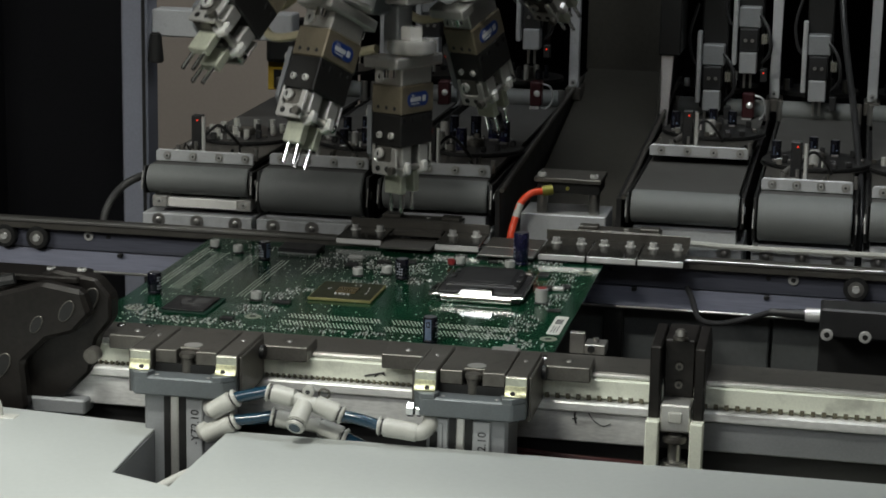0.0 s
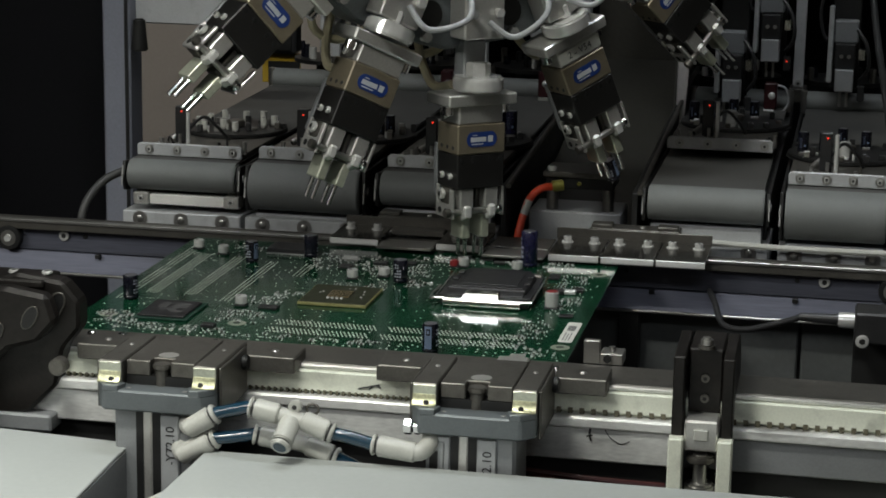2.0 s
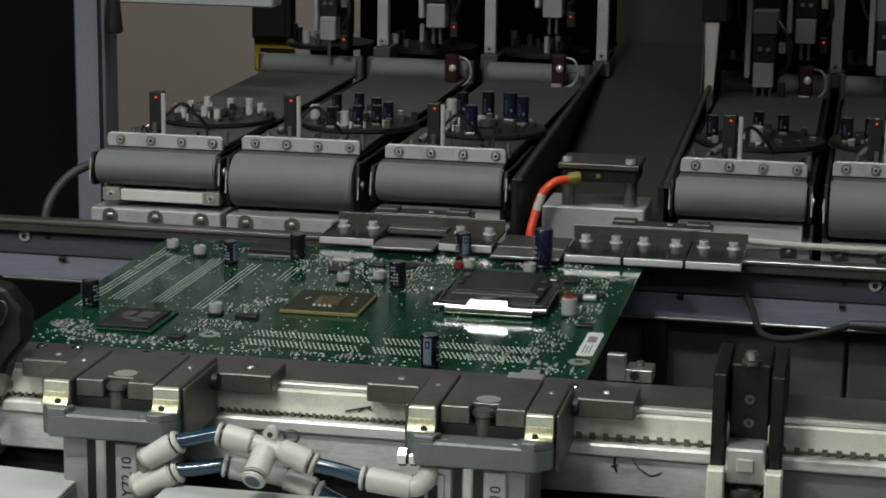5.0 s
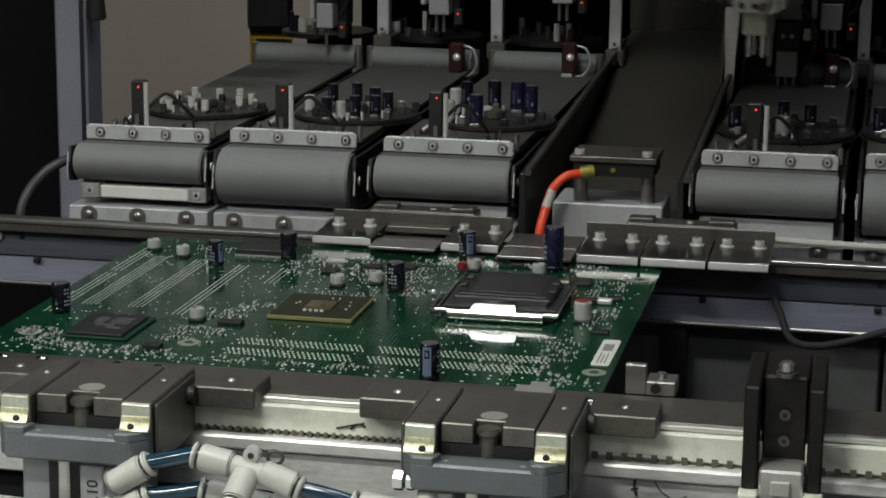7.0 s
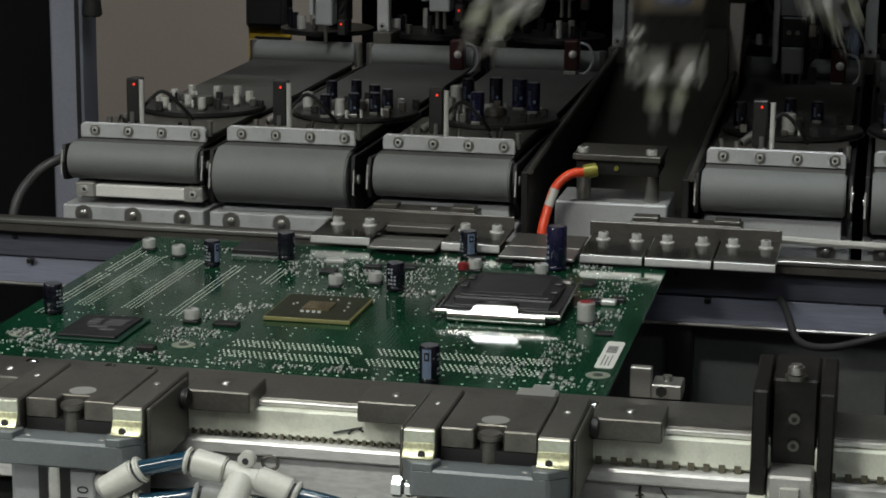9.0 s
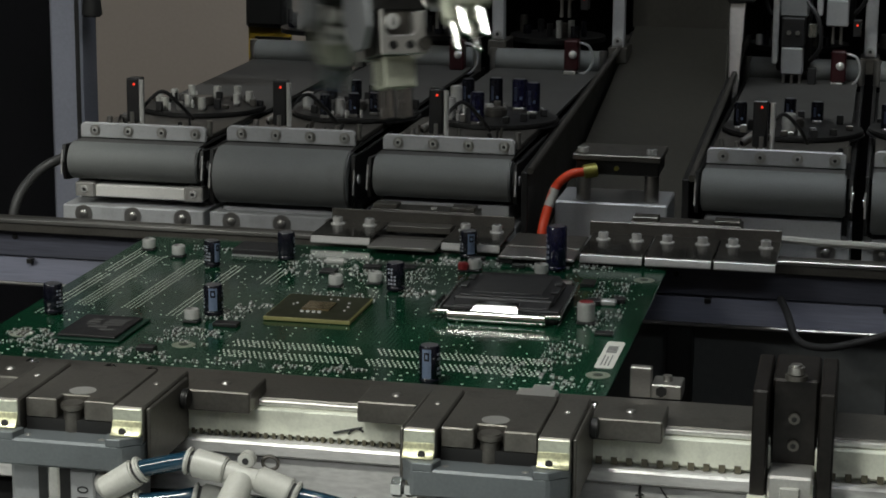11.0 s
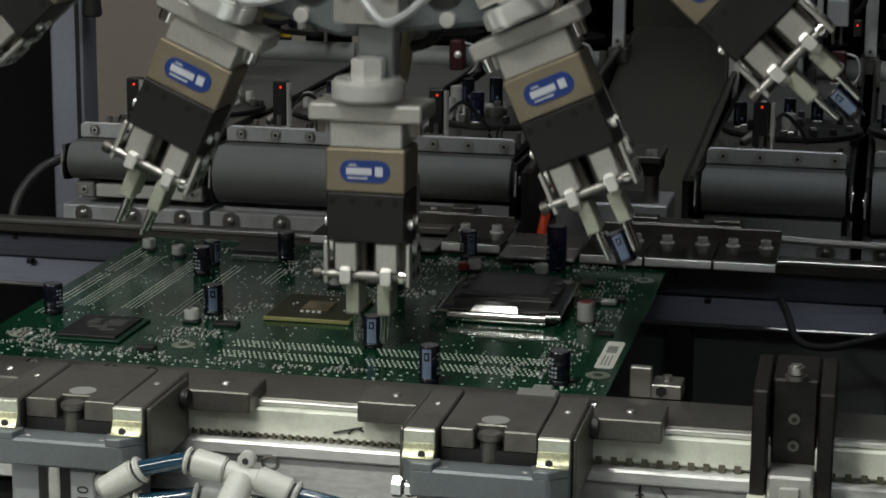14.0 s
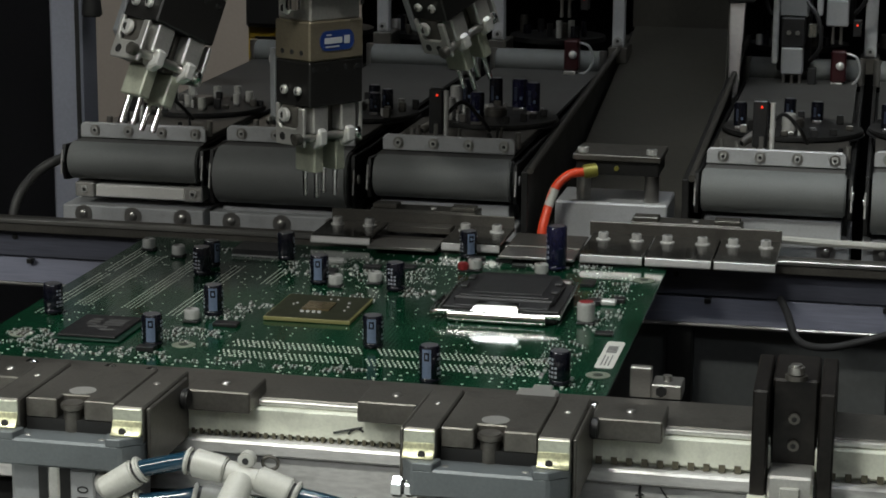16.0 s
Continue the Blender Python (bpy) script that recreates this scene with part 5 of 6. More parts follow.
    part("sensor_cable", sweep([(xs, y0 + 0.028, zb + 0.012), (xs + 0.008, y0 + 0.036, zb + 0.02), (xs + 0.016, y0 + 0.04, zb + 0.013), (xs + 0.02, y0 + 0.05, zb + 0.004)], 0.001, 8), BLACK_PLASTIC, sn, smooth=True)
    part("side_valve", cyl((-w * 0.5, y0 + 0.03, zb + 0.006), (-w * 0.34, y0 + 0.036, zb + 0.0095), 0.0022, seg=14, bev=0.0004), STEEL, c, "small steel valve", smooth=True)
    part("valve_bore", cyl((-w * 0.505, y0 + 0.0298, zb + 0.0059), (-w * 0.5, y0 + 0.03, zb + 0.006), 0.0013, seg=12), BLACK, c)
    rnd = random.Random(seed + 40)
    for i in range(8):
        px, py = rnd.uniform(-w * 0.85, w * 0.85), y0 + rnd.uniform(0.024, 0.036)
        hh = rnd.uniform(0.003, 0.009)
        part("guide_pin", cyl((px, py, zb + 0.0015), (px + rnd.uniform(-0.002, 0.002), py, zb + hh), rnd.uniform(0.0006, 0.0014), seg=10, bev=0.0002), (STEEL, BLACK, BLACK_PLASTIC, STEEL_DARK)[i % 4], c, smooth=True)
    tray_parts(c, {"white": 0.002, "dark": 0.012, "blue": 0.007, "few": 0.0035}[kinds], y0 + {"white": 0.1, "dark": 0.095, "blue": 0.098, "few": 0.1}[kinds], zb + 0.0016, kinds, {"white": 0.034, "dark": 0.034, "blue": 0.0335, "few": 0.036}[kinds])
    return c


feeder(-0.1645, -0.0890, 0.0188, 0.0240, "white", True, 1)
feeder(-0.0868, -0.0115, 0.0286, 0.0205, "dark", False, 2)
feeder(-0.0063, 0.0688, 0.0208, 0.0236, "blue", False, 3)
MOVING_CARRIAGE = feeder(0.1530, 0.2275, 0.0208, 0.0240, "few", False, 4)
feeder(0.2320, 0.2965, 0.0295, 0.0213, "few", False, 5)
feeder(0.3000, 0.3650, 0.0250, 0.0220, "white", False, 6)
feeder(0.3700, 0.4350, 0.0250, 0.0220, "dark", False, 7)


def dividers():
    for x, lab in ((0.0725, "long black guide rail beside the feeder"), (0.1495, "long black guide rail beside the feeder")):
        e = thing("guide_rail", pose(x, 0, 0), lab, "guide rail", "guide rails")
        part("rail", prism([(0.192, -0.02), (0.19, 0.03), (0.56, 0.05), (0.62, 0.05), (0.62, -0.02)], -0.0016, 0.0016, m=Matrix(((0, 0, 1, 0), (1, 0, 0, 0), (0, 1, 0, 0), (0, 0, 0, 1))), bev=0.0004), BLACK, e)
        part("rod", cyl((0.003, 0.188, 0.031), (0.003, 0.56, 0.053), 0.0016, seg=10), STEEL_DARK, e, smooth=True)
    e = thing("dark_chute", pose(0.11, 0, 0), "dark sheet-metal chute between the feeders", "chute")
    part("floor_sheet", prism([(0.21, -0.02), (0.21, -0.015), (0.598, 0.056), (0.598, 0.051)], -0.034, 0.036, m=YZX), mat("dull_brown_sheet", (0.05, 0.047, 0.039), 0.6, 0.2, 0.15, 14, 0.04, 300, spots=0.1), e)
    brown = mat("dull_brown_sheet", (0.05, 0.047, 0.039), 0.6, 0.2, 0.15, 14, 0.04, 300, spots=0.1)
    part("back_sheet", prism([(-0.036, 0.055), (0.0365, 0.045), (0.0385, 0.3), (-0.036, 0.3)], -0.605, -0.6, m=Matrix(((1, 0, 0, 0), (0, 0, -1, 0), (0, 1, 0, 0), (0, 0, 0, 1)))), brown, e, "dull brown back sheet")
    part("side_sheet", prism([(0.31, 0.0), (0.36, 0.02), (0.44, 0.03), (0.452, 0.088), (0.6, 0.088), (0.6, 0.0)], 0.0375, 0.0385, m=YZX), brown, e, "dull brown side sheet")
    # left-lit strip of the guard sheet: its brightness is put into the pale colour
    part("guard_strip", prism([(0.0385, 0.024), (0.0445, 0.034), (0.0475, 0.088), (0.0385, 0.088)], -0.454, -0.45, m=Matrix(((1, 0, 0, 0), (0, 0, -1, 0), (0, 1, 0, 0), (0, 0, 0, 1))), bev=0.0006), mat("lit_guard_strip", (0.6, 0.57, 0.55), 0.6, 0.0, 0.08, 10, 0.03, 300), e, "guard sheet strip, light from the left in its pale grey")
    part("upper_block", box(0.0365, 0.0525, 0.448, 0.5, 0.0882, 0.3, 0.001), BLACK, e, "black cover above the guard sheet")
    v = thing("valve_block", pose(0.113, 0.22, 0), "black valve block on round stand-offs", "valve block")
    bd = part("body", box(-0.019, 0.0215, -0.008, 0.02, 0.0265, 0.0335, 0.0006), BLACK, v)
    part("plate", box(-0.0205, 0.0225, -0.01, 0.024, 0.0335, 0.0365, 0.0005), STEEL_DARK, v)
    for x in (-0.016, 0.0175):
        part("stand_off", cyl((x, 0.0, 0.002), (x, 0.0, 0.0265), 0.0035, seg=18), STEEL, v, smooth=True)
        screw(v, (x, -0.005, 0.0365), (0, 0, 1), 0.0028, 0.003)
    part("stud", cyl((0.001, -0.008, 0.03), (0.001, -0.0095, 0.03), 0.0012, seg=10), BRASS_FIT, bd)
    part("foot", box(-0.029, 0.026, -0.008, 0.03, -0.02, 0.0125, 0.0008), BRACKET, v, "pale foot block")
    ft = part("fitting", cyl((-0.008, -0.012, 0.0295), (-0.0145, -0.014, 0.0285), 0.0035, seg=16, bev=0.0005), BRASS_FIT, v, "olive brass fitting", smooth=True)
    t = thing("red_air_tube", I4.copy(), "bright red air tube with a white band", "air tube")
    part("tube", sweep([(0.099, 0.206, 0.0285), (0.0925, 0.203, 0.0275), (0.0865, 0.2, 0.022), (0.0835, 0.197, 0.013), (0.0815, 0.192, 0.003), (0.081, 0.19, -0.006)], 0.0023, 14), RED_TUBE, t, smooth=True)
    part("band", sweep([(0.0859, 0.1995, 0.0208), (0.0846, 0.1982, 0.0165), (0.0834, 0.1968, 0.0125)], 0.00242, 14), WHITE_PLASTIC, t, smooth=True)


dividers()


def far_heads():
    """Pick heads and white uprights over the far ends of the feeders."""
    for x, z0 in ((-0.0764, 0.056), (-0.0016, 0.0534), (0.0748, 0.0515), (0.2296, 0.05), (0.3033, 0.0505), (0.378, 0.05)):
        e = thing("upright_bar", pose(x, 0.52, z0), "slim white upright bar of the feeder frame", "upright", "feeder uprights")
        part("bar", box(-0.0038, 0.0038, -0.004, 0.004, 0.0, 0.5, 0.0006), BRACKET, e)
        screw(e, (0, -0.004, 0.004), (0, -1, 0), 0.0024, 0.002)
        part("foot", box(-0.006, 0.006, -0.006, 0.02, -0.01, 0.0, 0.0006), STEEL_DARK, e)
    rnd = random.Random(9)
    # across, height of the block's lower end, depth, and whether two long pins hang from it
    for x, z, y, pins in ((-0.1096, 0.0615, 0.5, 1), (-0.0348, 0.0725, 0.5, 2), (0.044, 0.082, 0.5, 2), (0.184, 0.0425, 0.49, 3), (0.2095, 0.071, 0.5, 2), (0.262, 0.052, 0.5, 2), (0.335, 0.06, 0.5, 2), (0.395, 0.055, 0.5, 2)):
        e = thing("pick_head", pose(x, y, z), "small pick head with pale block and steel needles", "pick head", "pick heads")
        wb = 0.0065 if pins > 1 else 0.0055
        part("pale_block", box(-wb, wb, -0.006, 0.008, 0.0, 0.016, 0.0008), LABEL_GREY, e, "pale gripping block")
        part("dark_unit", box(-wb * 1.1, wb * 1.1, -0.004, 0.01, 0.0162, 0.034, 0.001), BLACK_PLASTIC, e)
        for sx in (-0.4, 0.4):
            part("bolt", cyl((wb * sx, -0.004, 0.025), (wb * sx, -0.0055, 0.025), 0.0014, seg=12, bev=0.0003), STEEL, e, smooth=True)
        part("carrier", box(-wb * 1.3, wb * 1.3, -0.002, 0.012, 0.0342, 0.05, 0.001), ALU_GREY, e, "grey carrier block")
        part("side_rail", box(-wb * 1.9, -wb * 1.35, -0.004, 0.006, 0.006, 0.06, 0.0008), BRACKET, e, "pale side rail")
        for i in range(pins):
            px = (i - (pins - 1) / 2) * 0.0048
            part("needle", cyl((px, -0.001, -0.011), (px, -0.001, 0.0), 0.0011, seg=10), STEEL, e, smooth=True)
        part("cable", sweep([(wb, 0.0, 0.045), (wb + 0.008, -0.006, 0.034), (wb + 0.01, -0.008, 0.018), (wb + 0.004, 0.0, 0.008)], 0.0014, 8), BLACK_PLASTIC, e, smooth=True)
        part("cable", sweep([(-wb, 0.004, 0.05), (-wb - 0.007, 0.0, 0.036), (-wb - 0.012, 0.002, 0.056), (-wb - 0.006, 0.004, 0.08)], 0.0012, 8), BLACK_PLASTIC, e, smooth=True)
        part("connector", box(wb * 1.35, wb * 1.35 + 0.005, 0.0, 0.008, 0.022, 0.03, 0.0006), GREENISH, e, "yellowish plug")
        part("column", box(-0.01, 0.01, 0.012, 0.03, 0.0, 0.2, 0.001), BLACK, e)
        sensor = part("sensor", box(wb + 0.003, wb + 0.008, -0.004, 0.004, -0.006, 0.004, 0.0005), BLACK_PLASTIC, e)
        if rnd.random() < 0.5:
            part("lamp", cyl((wb + 0.0055, -0.004, 0.001), (wb + 0.0055, -0.0047, 0.001), 0.0006, seg=10), LED_RED, sensor, "small glowing red lamp")
    # low clutter on the far carriages
    for x in (-0.125, -0.05, 0.03, 0.185, 0.262, 0.335):
        e = thing("far_carriage", pose(x, 0.56, 0.05), "dark far carriage with small parts on a plate", "feeder carriage", "far carriages")
        part("plate", cyl((0, 0, 0), (0, 0, 0.003), 0.031, seg=32), BLACK, e, smooth=True)
        for i in range(9):
            cx, cy, h = rnd.uniform(-0.025, 0.025), rnd.uniform(-0.02, 0.015), rnd.uniform(0.005, 0.013)
            part("small_part", cyl((cx, cy, 0.003), (cx, cy, 0.003 + h), rnd.uniform(0.0015, 0.0032), seg=12, bev=0.0003), (SLEEVE, STEEL_DARK, CAN, BLACK_PLASTIC)[i % 4], e, smooth=True)
        part("stand", box(-0.012, 0.012, -0.01, 0.02, -0.03, 0.0), BLACK, e)
    # plugs with a looped wire at the far rollers
    for x, z in ((-0.0217, 0.0454), (0.0507, 0.0479), (0.213, 0.0466)):
        e = thing("wire_plug", pose(x, 0.497, z), "dark red plug with a looped pale wire", "plug", "wire plugs")
        part("plug", box(-0.006, 0.003, -0.006, 0.004, -0.009, 0.01, 0.001), mat("dark_red_plug", (0.035, 0.006, 0.008), 0.4), e)
        part("lens", dome((-0.0005, -0.006, 0.001), (0, -1, 0), 0.0026, 0.002), SCREW_BRIGHT, e, smooth=True)
        part("foot", box(-0.006, 0.001, -0.0065, 0.0, -0.0115, -0.0091, 0.0004), ALU, e)
        part("wire", sweep([(0.003, -0.001, 0.008), (0.009, -0.002, 0.006), (0.0115, -0.002, -0.003), (0.007, -0.002, -0.0105), (0.001, -0.001, -0.0105)], 0.0008, 8), LABEL_GREY, e, "pale looped wire", smooth=True)
    e = thing("gantry_beam", pose(0.1, 0.62, 0.21), "black gantry beam over the feeders", "gantry beam")
    part("beam", box(-0.5, 0.5, 0, 0.08, 0, 0.12, 0.002), BLACK, e)
    part("rail", box(-0.5, 0.5, -0.012, 0, 0.03, 0.045, 0.001), STEEL, e)
    for x0, x1, z in ((0.22, 0.45, 0.07),):
        w = thing("cable_loop", I4.copy(), "hanging black machine cable", "cable", "machine cables")
        part("cable", sweep([(0.268, 0.46, 0.3), (0.277, 0.44, 0.14), (0.292, 0.33, 0.06), (0.2985, 0.25, 0.02), (0.2985, 0.23, -0.02)], 0.0024, 10), BLACK_PLASTIC, w, smooth=True)
    lc = thing("grey_hose", I4.copy(), "dark grey hose behind the rear rail", "hose")
    part("hose", sweep([(-0.192, 0.19, -0.02), (-0.19, 0.195, 0.002), (-0.185, 0.21, 0.014), (-0.176, 0.22, 0.02), (-0.168, 0.24, 0.021)], 0.0026, 10), mat("dark_grey_hose", (0.045, 0.045, 0.044), 0.5), lc, smooth=True)
    fb = thing("flat_cable", I4.copy(), "pale flat cable along the rear rail", "cable")
    part("cable", sweep([(0.19, 0.185, 0.005), (0.23, 0.187, 0.0035), (0.3, 0.186, 0.004), (0.4, 0.19, 0.003)], 0.0018, 8), WHITE_PLASTIC, fb, smooth=True)


far_heads()


# ---- the gripper turret ----
R_TIP, STROKE, STEP, COUNT = 0.235, 0.019, 24.0, 15
# seconds, the working tip's x, y, z, the turret's turn about the upright, the working gripper
TIPS = (
    (0.0, 0.0322, 0.0900, 0.0350, 64, 0), (0.1, 0.0288, 0.0900, 0.0394, 66, 0), (0.2, -0.0008, 0.1000, 0.0418, 115, 0),
    (0.3, -0.0291, 0.1100, 0.0400, 165, 0), (0.4, -0.0236, 0.1100, 0.0419, 180, 1), (0.5, -0.0189, 0.1100, 0.0386, 180, 1),
    (0.6, -0.0177, 0.1080, 0.0186, 180, 1), (0.7, -0.0168, 0.1072, 0.0099, 180, 1), (0.9, -0.0173, 0.1072, 0.0099, 180, 1),
    (1.0, -0.0180, 0.1080, 0.0184, 180, 1), (1.1, -0.0178, 0.1100, 0.0379, 180, 1), (1.2, -0.0007, 0.1200, 0.0435, 180, 1.5),
    (1.3, 0.0370, 0.1300, 0.0469, 175, 2), (1.4, 0.0519, 0.1300, 0.0443, 95, 2), (1.5, 0.0586, 0.1300, 0.0347, 42, 2),
    (1.6, 0.0608, 0.1280, 0.0239, 42, 2), (1.7, 0.0633, 0.1240, 0.0098, 42, 2), (1.8, 0.0647, 0.1220, 0.0031, 42, 2),
    (2.0, 0.0651, 0.1220, 0.0032, 42, 2), (2.1, 0.0628, 0.1240, 0.0130, 42, 2), (2.2, 0.0597, 0.1260, 0.0341, 42, 2),
    (2.3, 0.0618, 0.1260, 0.0379, 42, 2), (2.4, 0.0620, 0.1260, 0.0378, 34, 2.2), (2.5, 0.0613, 0.1260, 0.0345, 14, 2.65),
    (2.6, 0.0609, 0.1250, 0.0251, 0, 3), (2.7, 0.0613, 0.1240, 0.0127, 0, 3), (2.8, 0.0617, 0.1220, 0.0053, 0, 3),
    (3.0, 0.0615, 0.1220, 0.0038, 0, 3), (3.1, 0.0615, 0.1240, 0.0157, 0, 3), (3.2, 0.0609, 0.1260, 0.0353, 0, 3),
    (4.0, 0.0605, 0.1260, 0.0329, 0, 3), (4.1, 0.0872, 0.1600, 0.0819, 25, 3.4), (4.2, 0.1123, 0.2000, 0.1465, 78, 4),
    (4.4, 0.1637, 0.2600, 0.2002, 78, 4), (6.2, 0.1715, 0.2700, 0.0962, 78, 4), (6.3, 0.1851, 0.2700, 0.0726, 78, 4),
    (6.5, 0.1890, 0.2700, 0.0646, 78, 4), (6.7, 0.1843, 0.2700, 0.0638, 78, 4), (6.9, 0.1843, 0.2700, 0.0734, 78, 4.5),
    (7.0, 0.1787, 0.2700, 0.0815, 78, 5), (7.1, 0.1537, 0.2500, 0.0940, 35, 5), (7.2, 0.1309, 0.2200, 0.1016, 15, 5),
    (7.3, 0.1282, 0.2000, 0.0750, 10, 5), (7.4, 0.1287, 0.2000, 0.0895, 10, 5), (7.5, 0.1295, 0.2000, 0.0945, 15, 5),
    (7.6, 0.1469, 0.2400, 0.0960, 40, 5.5), (7.7, 0.1841, 0.2700, 0.0798, 78, 6), (7.9, 0.1926, 0.2700, 0.0773, 78, 6),
    (8.0, 0.1903, 0.2700, 0.0659, 78, 6), (8.2, 0.1898, 0.2700, 0.0772, 80, 6.4), (8.3, 0.1844, 0.2700, 0.0742, 140, 7),
    (8.4, 0.1825, 0.2700, 0.0656, 180, 7), (8.5, 0.1848, 0.2700, 0.0514, 180, 7), (8.6, 0.1907, 0.2700, 0.0453, 180, 7),
    (8.7, 0.1821, 0.2700, 0.0627, 180, 7), (8.8, 0.1808, 0.2700, 0.0655, 170, 7), (8.9, 0.1496, 0.2500, 0.0726, 95, 7.5),
    (9.0, 0.1354, 0.2200, 0.0485, 25, 8), (9.1, 0.1218, 0.1700, 0.0266, 0, 8), (9.2, 0.1143, 0.1400, 0.0167, 0, 8),
    (9.6, 0.0350, 0.0800, 0.0417, 40, 8.5), (9.9, -0.0234, 0.0400, 0.0462, 120, 9), (10.1, -0.0240, 0.0100, 0.0401, 180, 9),
    (10.3, -0.0228, 0.0030, 0.0042, 180, 9), (10.6, -0.0228, 0.0030, 0.0042, 180, 9), (10.8, -0.0218, 0.0200, 0.0500, 175, 9),
    (11.0, 0.0301, 0.0400, 0.0606, 120, 9.5), (11.2, 0.0898, 0.0000, 0.0591, 77, 10), (11.3, 0.1107, -0.0300, 0.0464, 77, 10),
    (11.4, 0.1256, -0.0550, 0.0316, 77, 10), (11.5, 0.1287, -0.0638, 0.0092, 77, 10), (11.8, 0.1287, -0.0638, 0.0077, 77, 10),
    (11.9, 0.1267, -0.0600, 0.0161, 77, 10), (12.0, 0.1256, -0.0500, 0.0329, 77, 10), (12.1, 0.1091, -0.0200, 0.0398, 90, 10),
    (12.2, 0.0205, 0.0400, 0.0471, 140, 10.5), (12.3, -0.0424, 0.0600, 0.0428, 180, 11), (12.4, -0.0492, 0.0650, 0.0403, 180, 11),
    (12.5, -0.0486, 0.0692, 0.0064, 180, 11), (12.8, -0.0486, 0.0692, 0.0054, 180, 11), (12.9, -0.0511, 0.0692, 0.0118, 180, 11),
    (13.0, -0.0517, 0.0650, 0.0415, 180, 11), (13.1, -0.0487, 0.0600, 0.0433, 178, 11), (13.2, -0.0067, 0.0400, 0.0482, 120, 11.5),
    (13.3, 0.0402, 0.0000, 0.0408, 45, 12), (13.4, 0.0464, -0.0100, 0.0387, 0, 12), (13.5, 0.0484, -0.0200, 0.0387, 0, 12),
    (13.6, 0.0517, -0.0297, 0.0089, 0, 12), (13.7, 0.0518, -0.0297, 0.0078, 0, 12), (13.8, 0.0518, -0.0297, 0.0038, 0, 12),
    (14.0, 0.0518, -0.0297, 0.0029, 0, 12), (14.1, 0.0464, -0.0200, 0.0364, 0, 12), (14.2, 0.0390, -0.0200, 0.0393, 0, 12.3),
    (14.3, 0.0122, -0.0300, 0.0422, 0, 12.8), (14.4, -0.0309, -0.0400, 0.0391, 0, 13), (14.5, -0.0296, -0.0484, 0.0235, 0, 13),
    (14.6, -0.0298, -0.0484, 0.0051, 0, 13), (14.9, -0.0298, -0.0484, 0.0047, 0, 13), (15.0, -0.0336, -0.0400, 0.0380, 0, 13),
    (15.1, -0.0380, -0.0250, 0.0385, 0, 13), (15.2, 0.0007, 0.0200, 0.0300, 12, 13.5), (15.3, 0.0005, 0.0500, 0.0261, 38, 14),
    (15.4, 0.0022, 0.0640, 0.0150, 56, 14), (15.5, 0.0028, 0.0654, 0.0058, 57, 14), (15.6, 0.0031, 0.0654, 0.0057, 57, 14),
    (15.8, 0.0036, 0.0654, 0.0057, 57, 14), (15.9, 0.0042, 0.0654, 0.0310, 57, 14), (16.0, 0.0053, 0.0654, 0.0392, 57, 14),
)


